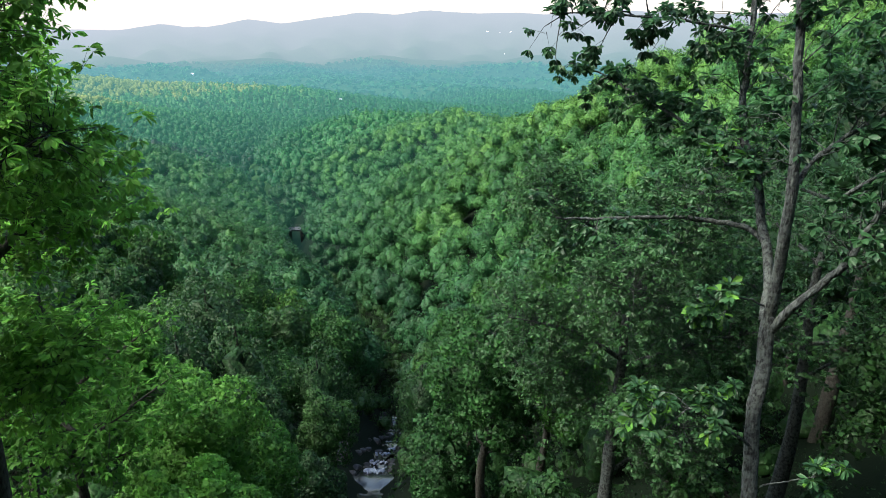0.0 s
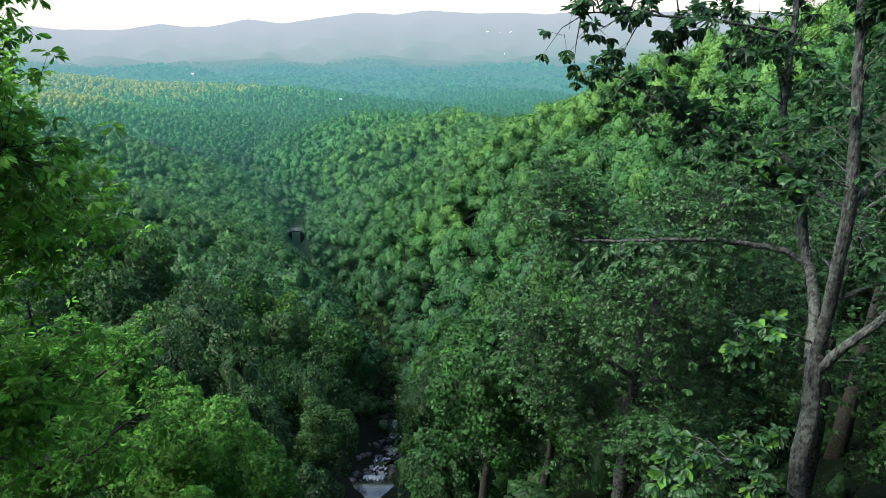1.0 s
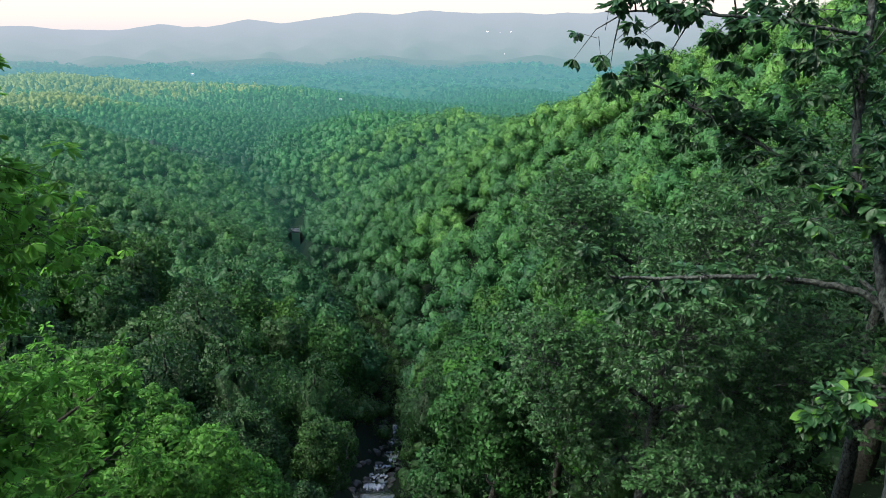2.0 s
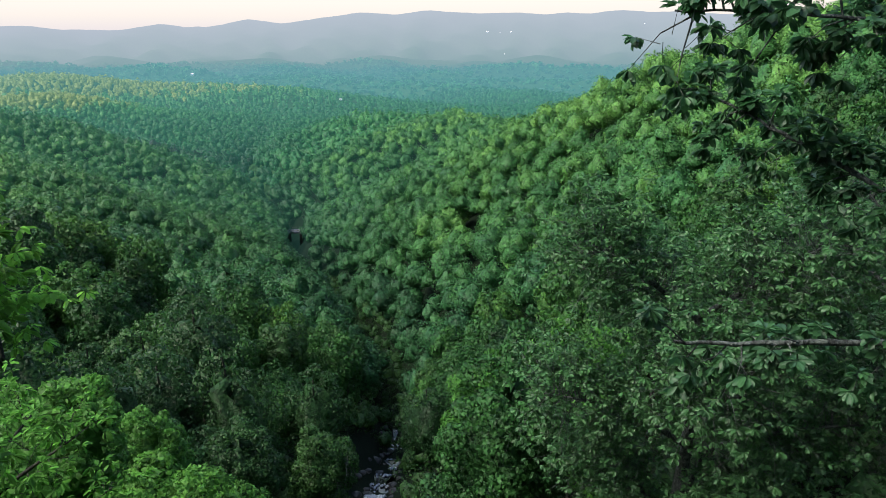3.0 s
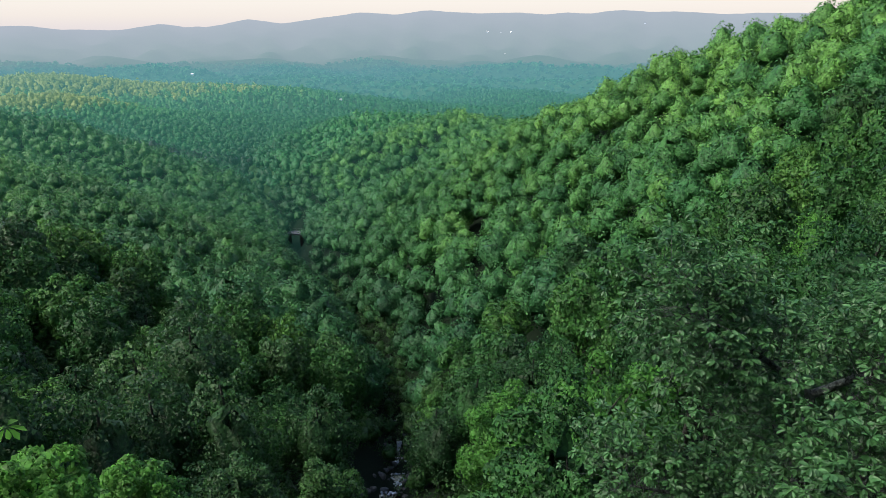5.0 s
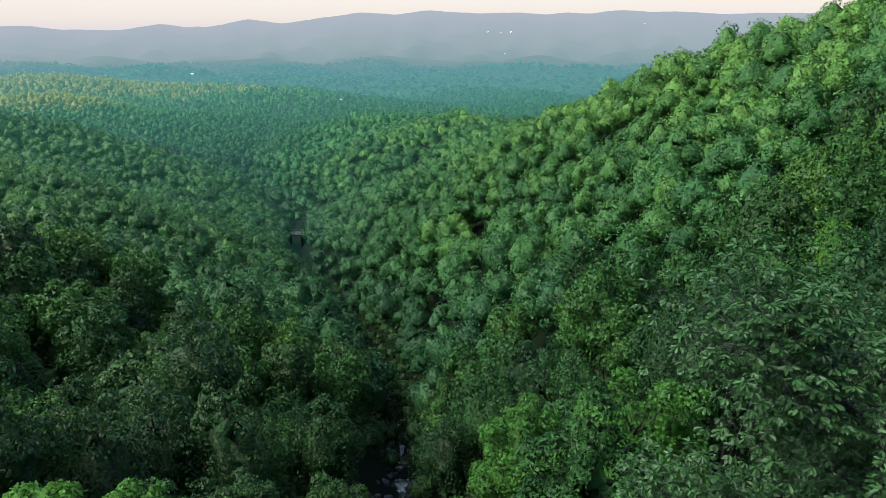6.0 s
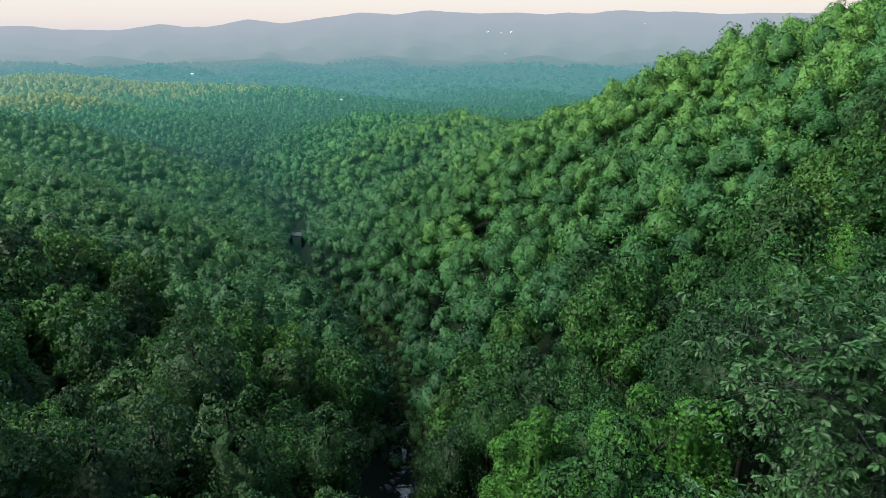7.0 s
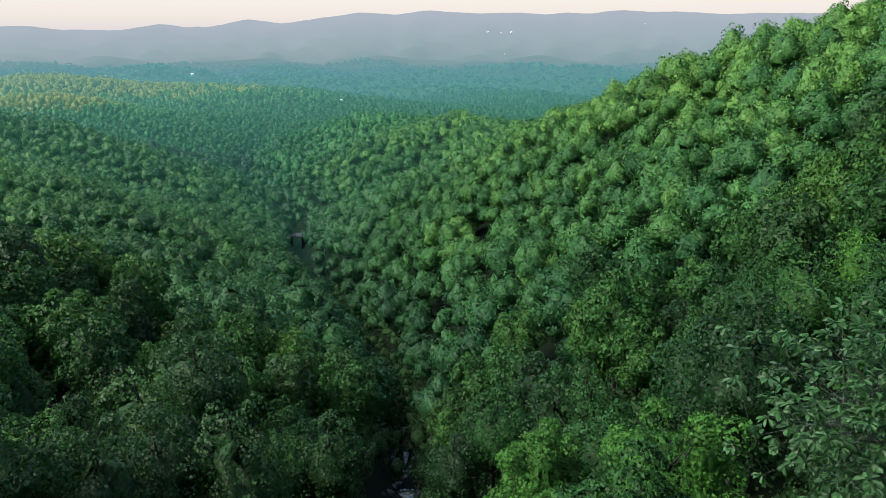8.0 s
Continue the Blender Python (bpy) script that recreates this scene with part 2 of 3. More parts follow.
# ---- mountains on the horizon ----
CREST = ((-41.1, -37.3, -34.8, -33.4, -32.1, -30.0, -25.9, -22.8, -20.9, -20.1, -19.5, -16.1, -13.4, -10.6, -6.9, -4.0, -1.4, 1.2, 3.6, 6.0, 8.9, 10.2, 12.3, 14.6, 17.0, 19.2, 22.6, 25.3, 28.8, 34.3, 41.8),
         (-0.21, -0.36, -0.26, -0.19, -0.12, -0.39, -0.49, 0.0, -0.3, -0.17, -0.3, 0.35, 0.0, 0.4, 0.9, 0.72, 1.08, 0.9, 0.81, 0.9, 0.71, 0.89, 0.79, 1.05, 0.91, 0.9, 0.71, 0.78, 0.75, 0.6, 0.4))
bear = np.linspace(-46, 46, 369)
crest = np.interp(bear, *CREST)
soft = np.array([0.1, 0.22, 0.36, 0.22, 0.1])
crest = np.convolve(np.pad(crest, 2, mode="edge"), soft, mode="valid") + 0.02 * wave(bear / 1.1, bear * 0, 5)
us = np.linspace(0, 1, 26)
dist = 3150 + 1550 * us[:, None] + 60 * wave(bear[None, :] / 9, us[:, None], 21)
top = 100 + 4700 * np.tan(np.radians(crest))[None, :]
foot = -135.0
MZ = foot + (top - foot) * (us[:, None] ** 1.7) + 26 * wave(bear[None, :] / 2.4, us[:, None] * 3, 8) * np.sin(us[:, None] * 3.14)
MX, MY = dist * np.sin(np.radians(bear))[None, :], dist * np.cos(np.radians(bear))[None, :]
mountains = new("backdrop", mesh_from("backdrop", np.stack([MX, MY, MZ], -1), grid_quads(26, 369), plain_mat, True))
tagged(mountains, "long pale blue mountain ridge in evening haze", "mountains", kind="structure")

# the pale evening sky low over the mountains
glow_mat, gn, gl, _ = material("horizon_sky")
gn.remove(gn["Principled BSDF"])
height = gn.new("ShaderNodeNewGeometry")
split, span_z, lamp = gn.new("ShaderNodeSeparateXYZ"), gn.new("ShaderNodeMapRange"), gn.new("ShaderNodeEmission")
gl.new(height.outputs["Position"], split.inputs[0])
gl.new(split.outputs["Z"], span_z.inputs["Value"])
span_z.inputs["From Min"].default_value, span_z.inputs["From Max"].default_value = 60, 360
dusk = ramp(gn, [(0.0, (0.225, 0.207, 0.212)), (0.3, (0.255, 0.234, 0.220)), (1.0, (0.285, 0.272, 0.252))])
gl.new(span_z.outputs["Result"], dusk.inputs["Fac"])
gl.new(dusk.outputs["Color"], lamp.inputs["Color"])
gl.new(lamp.outputs[0], gn["Material Output"].inputs["Surface"])
sb, sh = np.radians(np.linspace(-46, 46, 47)), np.linspace(-100, 420, 14)
SBX, SBZ = np.meshgrid(4840 * np.sin(sb), sh)
SBY = np.repeat((4840 * np.cos(sb))[None], 14, 0)
tagged(new("sky_backdrop", mesh_from("sky_backdrop", np.stack([SBX, SBY, SBZ], -1), grid_quads(14, 47), glow_mat, True)), "cream evening sky low over the mountains", "sky", kind="structure")


# ---- trees ----
def unit(v):
    return v / np.maximum(np.linalg.norm(v, axis=-1, keepdims=True), 1e-9)


def leaf_quads(pos, way, nor, length, width):
    """Folded pointed leaves, one quad each: base, side, tip, side."""
    side = unit(np.cross(nor, way))
    nor = np.cross(way, side)
    L, W = length[:, None], width[:, None]
    mid = pos + way * L * 0.5 - nor * W * 0.35
    v = np.stack([pos, mid + side * W, pos + way * L - nor * L * 0.12, mid - side * W], 1)
    return v.reshape(-1, 3), np.arange(len(pos) * 4).reshape(-1, 4)


def leaf_shapes(pos, way, nor, length, width):
    """Broad leaves that widen past the middle, two quads each with a fold at the midrib."""
    side = unit(np.cross(nor, way))
    nor = np.cross(way, side)
    L, W = length[:, None], width[:, None]
    tip = pos + way * L - nor * L * 0.22
    v = np.stack([pos, pos + way * L * 0.32 + side * W * 0.62 + nor * W * 0.25, pos + way * L * 0.72 + side * W + nor * (W * 0.3 - L * 0.1), tip,
                  pos + way * L * 0.72 - side * W + nor * (W * 0.3 - L * 0.1), pos + way * L * 0.32 - side * W * 0.62 + nor * W * 0.25], 1)
    k = np.arange(len(pos))[:, None, None] * 6
    return v.reshape(-1, 3), (k + np.array([[0, 1, 2, 3], [0, 3, 4, 5]])[None]).reshape(-1, 4)


def ball(rows=4, cols=6):
    th, ph = np.linspace(0.05, 3.09, rows), np.linspace(0, 2 * np.pi, cols, endpoint=False)
    v = np.array([(math.sin(t) * math.cos(p), math.sin(t) * math.sin(p), math.cos(t)) for t in th for p in ph])
    q = [(r * cols + c, (r + 1) * cols + c, (r + 1) * cols + (c + 1) % cols, r * cols + (c + 1) % cols) for r in range(rows - 1) for c in range(cols)]
    return v, np.array(q)


class Soup:
    """Gathers corners and faces."""
    def __init__(self):
        self.v, self.q, self.n = [], [], 0

    def add(self, v, q):
        v = np.asarray(v).reshape(-1, 3)
        self.v.append(v), self.q.append(np.asarray(q) + self.n)
        self.n += len(v)

    def arrays(self):
        return np.concatenate(self.v), np.concatenate(self.q)


def tube(points, radii, sides=6, g=None):
    """A limb along points, with a slightly uneven girth."""
    p, r = np.asarray(points, float), np.asarray(radii, float)
    t = unit(np.gradient(p, axis=0))
    ref = np.array([0.31, 0.95, 0.05]) if abs(t[0, 2]) > 0.6 else np.array([0.0, 0.1, 1.0])
    a = unit(np.cross(t, ref))
    b = np.cross(t, a)
    ang = np.linspace(0, 2 * np.pi, sides, endpoint=False)
    if g is not None:
        r = r[:, None] * g.uniform(0.86, 1.14, (len(p), sides))
    else:
        r = np.repeat(r[:, None], sides, 1)
    v = p[:, None] + r[..., None] * (np.cos(ang)[None, :, None] * a[:, None] + np.sin(ang)[None, :, None] * b[:, None])
    k = np.arange(len(p) - 1)[:, None] * sides
    c = np.arange(sides)[None]
    c2 = (c + 1) % sides
    q = np.stack([k + c, k + c2, k + sides + c2, k + sides + c], -1).reshape(-1, 4)
    return v.reshape(-1, 3), q


def bend(points, n):
    """A smooth line of n points through a few."""
    p = np.asarray(points, float)
    s = np.concatenate([[0], np.cumsum(np.linalg.norm(np.diff(p, axis=0), axis=1))])
    u = np.linspace(0, s[-1], n)
    line = np.stack([np.interp(u, s, p[:, i]) for i in range(3)], 1)
    for _ in range(2):
        line[1:-1] = (line[:-2] + 2 * line[1:-1] + line[2:]) / 4
    return line


def lobes(g, n, squash=0.85):
    """Clumps of a crown of unit half-width: centres and sizes."""
    c, r = [], []
    for k in range(n):
        z = g.uniform(-0.55, 1)
        a = k * 2.4 + g.uniform(-0.5, 0.5)
        h = math.sqrt(max(0.0, 1 - max(z, 0) ** 2))
        rad = g.uniform(0.56, 0.84)
        c.append((rad * h * math.cos(a), rad * h * math.sin(a), rad * z * squash * 1.15)), r.append(g.uniform(0.19, 0.35) * min(1.0, (26 / n) ** 0.42))
    c.append((0, 0, 0.05)), r.append(0.68)
    return np.array(c), np.array(r)


def crown_faces(g, n_lobes, n_leaf, leaf, core=0.86, rows=8, cols=12, squash=0.85, whole=False, up=0.25, skirt=1.8):
    """A crown of unit half-width: a leafy body wrapped in loose leaves (whole) or small leaf sprays."""
    c, r = lobes(g, n_lobes, squash)
    soup = Soup()
    bv, bq = ball(rows, cols)
    bv = unit(bv + g.normal(size=bv.shape) * 0.06)
    along = bv @ c.T
    reach = along ** 2 - (c ** 2).sum(1)[None] + (r ** 2)[None]
    exit_at = np.where(reach > 0, along + np.sqrt(np.maximum(reach, 0)), 0).max(1)
    body = bv * (np.maximum(exit_at, 0.45) * core * g.uniform(0.9, 1.06, len(bv)))[:, None]
    lobe = np.where(reach > 0, along + np.sqrt(np.maximum(reach, 0)), 0).argmax(1)
    lie = [unit(0.75 * unit(body - c[lobe] * core) + 0.4 * bv)]
    soup.add(np.where(body[:, 2:] < 0, body * (1, 1, skirt), body), np.concatenate([bq[:, [0, 1, 2]], bq[:, [0, 2, 3]]]))
    if n_leaf:
        w = np.repeat(np.arange(len(c)), np.maximum(1, (r ** 2 / (r ** 2).sum() * n_leaf * 2.8).astype(int)))
        d = unit(g.normal(size=(len(w), 3)) + np.array([0, 0, 0.3]) + 0.5 * unit(c[w] + 1e-6))
        p = c[w] + d * (r[w] * g.uniform(0.84, 1.12, len(w)))[:, None]
        gap = np.linalg.norm(p[:, None] - c[None], axis=2) / r[None]
        gap[np.arange(len(w)), w] = 9
        keep = np.flatnonzero(gap.min(1) > 0.84)
        g.shuffle(keep)
        keep = keep[:n_leaf]
        p, d = p[keep], d[keep]
        nor = unit(d + 0.45 * g.normal(size=d.shape) + np.array([0, 0, 0.12]))
        way = unit(np.cross(nor, g.normal(size=d.shape)) - np.array([0, 0, 0.25]))
        size = leaf * g.uniform(0.55, 1.5, len(p))
        turned = unit(0.7 * d + 0.35 * unit(p) + 0.42 * g.normal(size=d.shape))
        if whole:
            v, q = leaf_quads(p - way * size[:, None] * 0.5, way, nor, size, size * g.uniform(0.26, 0.42, len(p)))
            soup.add(v, np.concatenate([q[:, [0, 2, 1]], q[:, [0, 3, 2]]]))
            lie.append(np.repeat(turned, 4, 0))
        else:
            side = unit(np.cross(nor, way)) * size[:, None]
            way = way * size[:, None]
            k = g.uniform(0.7, 1.3, (3, len(p), 1))
            v = np.stack([p + way * 0.6 * k[0], p - way * 0.35 + side * 0.55 * k[1], p - way * 0.35 * k[2] - side * 0.5], 1)
            soup.add(v, np.arange(len(p) * 3).reshape(-1, 3))
            lie.append(np.repeat(turned, 3, 0))
    return (*soup.arrays(), unit(np.concatenate(lie) + np.array([0, 0, up])))


def part(name, me, parent, label=""):
    ob = new(name, me)
    ob.parent = parent
    if label:
        ob["label"] = label
    return ob


def trunk_soup(g, height, radius, sides=6):
    """A tapered trunk with a few limbs that reach into the crown."""
    soup = Soup()
    wob = g.normal(size=(6, 3)) * np.array([0.12, 0.12, 0])
    line = bend(np.stack([np.zeros(6), np.zeros(6), np.linspace(-1.0, height * 0.86, 6)], 1) + wob, 9)
    soup.add(*tube(line, np.linspace(radius, radius * 0.25, 9), sides, g))
    for k in range(5):
        a, i = k * 2.3 + g.uniform(-0.4, 0.4), 4 + k % 2
        o = np.array([math.cos(a), math.sin(a), 0.75])
        length = height * g.uniform(0.10, 0.15)
        soup.add(*tube(bend([line[i], line[i] + o * length * 0.5, line[i] + o * length + (0, 0, length * 0.25)], 5), np.linspace(radius * 0.42, radius * 0.1, 5), 5, g))
    return soup.arrays()


def tree_type(g, height, half, n_lobes, n_leaf, leaf, leaf_mat, label, squash=0.85, whole=False):
    """A whole tree at the origin: an empty with a trunk and a crown."""
    tree = new("tree")
    tv, tq = trunk_soup(g, height, 0.018 * height)
    part("trunk", mesh_from("trunk", tv, tq, bark_dark, True), tree)
    cv, cq, cn = crown_faces(g, n_lobes, n_leaf, leaf / half, 0.68, 9, 14, squash, whole, skirt=1.5)
    cv = cv * half + np.array([0, 0, height - half * squash * 1.22])
    part("crown", mesh_from("crown", cv, cq, leaf_mat, True, normals=cn), tree)
    return tagged(tree, label, "tree", group="trees of the ravine")


# big trees beside the path: x, y, top, half-width
NEAR = [(-6.6, 7.8, 102.6, 2.5), (-7.6, 10.8, 95.4, 2.3), (-6.3, 13.6, 92.2, 2.2), (-10.4, 21.4, 88.8, 1.6), (-12.6, 25.0, 85.4, 2.2), (-4.8, 9.0, 92.6, 1.9),
        (4.6, 14.2, 97.6, 3.6), (9.6, 15.0, 98.6, 3.2), (1.5, 18.4, 93.4, 2.2), (4.6, 24.0, 91.3, 2.6), (1.6, 29.2, 86.4, 2.3), (3.9, 6.6, 101.0, 2.5)]
# second to fourth: out of view, added to shade the ground on the right
NEAR += [(6.6, 12.0, 91.5, 2.4), (12.5, 8.0, 102.0, 3.4), (10.8, 11.5, 98.0, 2.6), (14.5, 13.5, 103.0, 3.2), (2.6, 10.5, 92.0, 2.0), (0.3, 20.6, 87.8, 1.9),
         (-9.1, 15.6, 93.5, 1.7), (-13.5, 17.0, 93.0, 2.6), (13.5, 19.0, 101.0, 3.0), (9.0, 20.5, 94.0, 2.8), (0.3, 23.5, 84.0, 1.9), (-6.8, 18.0, 88.6, 2.0), (-9.7, 27.4, 83.8, 2.3), (-6.8, 31.0, 81.0, 2.1), (-6.4, 24.2, 82.0, 1.9)]


def free(x, y, gap):
    """Whether a tree can stand there: clear of the brook, of the camera's line and of the big trees."""
    d = x - float(stream_x(y))
    if y < 85 and abs(d) < (3.0 if y > 38 else 2.8):
        return False
    if abs(d) < np.interp(y, (85, 100, 220, 240, 330, 400, 600), (2.0, 2.6, 3.4, 4.6, 4.2, 3.2, 2.6)) and y < 600:
        return False
    if y < 22 or (y < 340 and d > 1.35 * float(np.interp(y, RIDGE[0], RIDGE[1]))):
        return False
    return all((x - a) ** 2 + (y - b) ** 2 > (gap + c * 0.55) ** 2 for a, b, _, c in NEAR)


def stand(y0, y1, cell, seed, spread=0.74, margin=9.0):
    """Places of trees over a stretch of the valley, evenly strewn."""
    g = np.random.default_rng(seed)
    out, row = [], 0
    y = y0
    while y < y1:
        w = spread * y + margin
        row += 1
        for x in np.arange(-w - 2 + cell * 0.5 * (row % 2), w, cell):
            px, py = x + g.uniform(-0.4, 0.4) * cell, y + g.uniform(-0.4, 0.4) * cell
            out.append((px, py))
        y += cell * 0.92
    return out


kinds_near, kinds_mid = [], []
for k in range(6):
    g = np.random.default_rng(100 + k)
    kinds_near.append(tree_type(g, 12.0, 3.0, 56 + 3 * k, 4300, 0.175, (leaf_wood, leaf_shaded, leaf_shaded, leaf_wood, leaf_shaded, leaf_fresh)[k], ("dense green broadleaf tree on the ravine slope", "shade-toned broadleaf tree with rounded clumps", "shade-toned oak on the ravine slope", "dense green broadleaf tree on the ravine slope", "shade-toned oak on the ravine slope", "fresh yellow-green broadleaf tree on the slope")[k], (1.2, 1.5, 1.3)[k % 3], True))
for k in range(6):
    g = np.random.default_rng(200 + k)
    kinds_mid.append(tree_type(g, 12.0, 3.0, 40 + 3 * k, 2800, 0.26, (leaf_wood, leaf_shaded, leaf_shaded, leaf_wood, leaf_shaded, leaf_wood)[k], ("rounded green tree in the ravine woods", "tall green tree in the ravine woods", "broad green tree in the ravine woods")[k % 3], (1.2, 1.5, 1.1)[k % 3]))

g = np.random.default_rng(5)
singles, joined = [], []
for x, y in stand(20, 96, 4.9, 31):
    (singles if y < 72 else joined).append((x, y)) if free(x, y, 1.4) else None
singles.sort(key=lambda p: p[1])
joined += singles[300:]
for k, (x, y) in enumerate(singles[:300]):
    z = float(land(x, y)) - 0.3
    size = g.uniform(0.72, 1.24)
    m = Matrix.Translation((x, y, z)) @ Matrix.Rotation(g.uniform(0, 6.28), 4, "Z") @ Matrix.Diagonal((size * g.uniform(0.8, 0.98), size * g.uniform(0.8, 0.98), size, 1))
    # slope light is put into the choice: fresh kind high up, shade-toned kinds left
    high = z - float(np.interp(y, *SZ)) > 15 and x > 0
    kind = (kinds_near if y < 44 else kinds_mid)[int(g.choice((0, 3, 5, 2) if high else (0, 3, 1, 0, 3, 2) if x > 0 or y > 48 else (0, 2, 3, 1, 4, 2)))]
    copy_thing(kind, m)
for kind in kinds_near + kinds_mid:
    for ob in list(kind.children):
        bpy.data.objects.remove(ob)
    bpy.data.objects.remove(kind)


def tone_and_light(x, y, z, chance):
    """The tone of a tree, with light painted into it; dark pines on one shoulder."""
    # painted light: crowns brighten with their height over the brook
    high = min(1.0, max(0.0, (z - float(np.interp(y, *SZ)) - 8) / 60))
    # painted ravine shade: crowns darken close to the brook
    near_brook = math.exp(-((x - float(stream_x(y))) / 11) ** 2) if y < 700 else 0.0
    # painted low sun: a yellow tone on two far hills
    sunlit = math.exp(-((x + 640) / 380) ** 2 - ((y - 1060) / 190) ** 2) + math.exp(-((x + 455) / 130) ** 2 - ((y - 730) / 70) ** 2)
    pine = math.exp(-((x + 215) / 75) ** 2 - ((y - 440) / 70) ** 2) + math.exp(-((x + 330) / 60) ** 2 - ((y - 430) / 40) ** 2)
    return (0.12 + 0.5 * chance) * (1 - 0.6 * near_brook) + 0.75 * high + 1.05 * sunlit - 1.0 * pine


def woods(name, places, n_lobes, n_leaf, leaf, seed, mat, label, rows=4, cols=6, size=(0.8, 1.2), kinds=8, lift=7.2, whole=False, up=0.3, core=0.8, skirt=1.8):
    """One mesh of many crowns, each with a tone of its own."""
    g = np.random.default_rng(seed)
    forms = [crown_faces(np.random.default_rng(seed * 50 + k), n_lobes + k % 4, n_leaf, leaf / 3.0, rows=rows, cols=cols, whole=whole, squash=(1.0, 1.3, 0.9)[k % 3], up=up, core=core, skirt=skirt) for k in range(kinds)]
    soup, tints, lies = Soup(), [], []
    p = np.array(places)
    zs = land(p[:, 0], p[:, 1])
    for (x, y), z in zip(p, zs):
        v, q, lie = forms[int(g.integers(kinds))]
        s, a, h = (size[0] + (size[1] - size[0]) * g.uniform() ** 1.4) * 3.0, g.uniform(0, 6.28), g.uniform(0.76, 1.24)
        ca, sa = math.cos(a) * s, math.sin(a) * s
        w = np.stack([v[:, 0] * ca - v[:, 1] * sa + x, v[:, 0] * sa + v[:, 1] * ca + y, v[:, 2] * s + z + lift * h - 0.6], 1)
        lies.append(np.stack([(lie[:, 0] * ca - lie[:, 1] * sa) / s, (lie[:, 0] * sa + lie[:, 1] * ca) / s, lie[:, 2]], 1))
        soup.add(w, q), tints.append(np.full(len(v), tone_and_light(x, y, z, g.uniform())))
    V, Q = soup.arrays()
    return tagged(new(name, mesh_from(name, V, Q, mat, True, tint=np.concatenate(tints), normals=np.concatenate(lies))), label, "woods", kind="stuff")


joined += [p for p in stand(96, 205, 4.5, 32) if free(*p, 0)]
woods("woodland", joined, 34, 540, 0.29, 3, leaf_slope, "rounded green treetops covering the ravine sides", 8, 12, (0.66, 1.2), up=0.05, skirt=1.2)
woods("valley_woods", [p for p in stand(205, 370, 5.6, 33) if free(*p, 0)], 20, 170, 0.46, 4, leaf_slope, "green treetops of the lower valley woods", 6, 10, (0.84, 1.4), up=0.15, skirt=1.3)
woods("distant_woods", [p for p in stand(370, 820, 7.4, 34) if free(*p, 0)], 9, 12, 1.0, 5, leaf_far, "haze-tinted treetops of the distant valley", 4, 8, (1.1, 1.7), up=0.4)
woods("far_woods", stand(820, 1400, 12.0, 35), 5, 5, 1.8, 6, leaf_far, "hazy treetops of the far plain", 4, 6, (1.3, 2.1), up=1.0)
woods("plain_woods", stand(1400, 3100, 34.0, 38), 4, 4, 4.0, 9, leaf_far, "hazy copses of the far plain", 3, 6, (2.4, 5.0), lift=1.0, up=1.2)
# undergrowth and shrubs wear shade-dark leaf tones to blacken the gaps between crowns
woods("undergrowth", [p for p in stand(3, 30, 2.0, 39, margin=12.0) if abs(p[0] - float(stream_x(p[1]))) > 1.3], 8, 240, 0.2, 10, leaf_shaded, "leafy undergrowth below the near trees", 5, 8, (0.28, 0.55), lift=0.75, whole=True, core=0.5, skirt=0.6)
woods("shrubs", [p for p in stand(20, 70, 3.2, 36) if abs(p[0] - float(stream_x(p[1]))) > 2.9] + [p for p in stand(68, 200, 2.6, 46, spread=0.3) if 1.0 < abs(p[0] - float(stream_x(p[1]))) < 6.5], 12, 150, 0.3, 7, leaf_shaded, "shade-toned shrubs filling gaps under the ravine trees", 5, 8, (0.5, 0.9), lift=2.2, core=0.6, skirt=0.7)
woods("understory", [p for p in stand(60, 118, 4.6, 47) if p[0] > 9 and p[0] - float(stream_x(p[1])) < 100] + [p for p in stand(84, 200, 5.6, 48) if 2.6 < abs(p[0] - float(stream_x(p[1]))) < 75 and not (p[0] > 9 and p[1] < 118)], 16, 160, 0.32, 12, leaf_slope, "young green trees under the ridge woods", 6, 9, (0.6, 0.95), lift=3.4)
# unseen crowns behind and to the right, added to hold off sky light
g = np.random.default_rng(37)
rear = [(x + g.uniform(-2, 2), y + g.uniform(-2, 2)) for x in np.arange(-42, 43, 5.0) for y in np.arange(-38, 22, 5.0)]
woods("rear_woods", [p for p in rear if p[0] > 0.8 * max(p[1], 0) + 10 or p[1] < -14], 9, 60, 0.6, 8, leaf_slope, "unseen woods added around the lookout to shade it", 6, 10, (0.9, 1.3), lift=11.0)


# ---- big trees beside the path ----
def rosettes(g, tips, out, count, length, shape, droop=0.42, broad=0.225):
    """Sprays of leaves round the twig tips."""
    n = len(tips) * count
    p, o = np.repeat(tips, count, 0), np.repeat(out, count, 0)
    way = unit(o * 0.45 + unit(g.normal(size=(n, 3))) * np.array([1, 1, 0.45]) - np.array([0, 0, droop]))
    nor = unit(np.array([0, 0, 0.9]) + o * 0.35 + g.normal(size=(n, 3)) * 0.4)
    size = length * g.uniform(0.65, 1.2, n)
    return shape(p + way * 0.02, way, nor, size, size * g.uniform(0.85, 1.15, n) * broad)


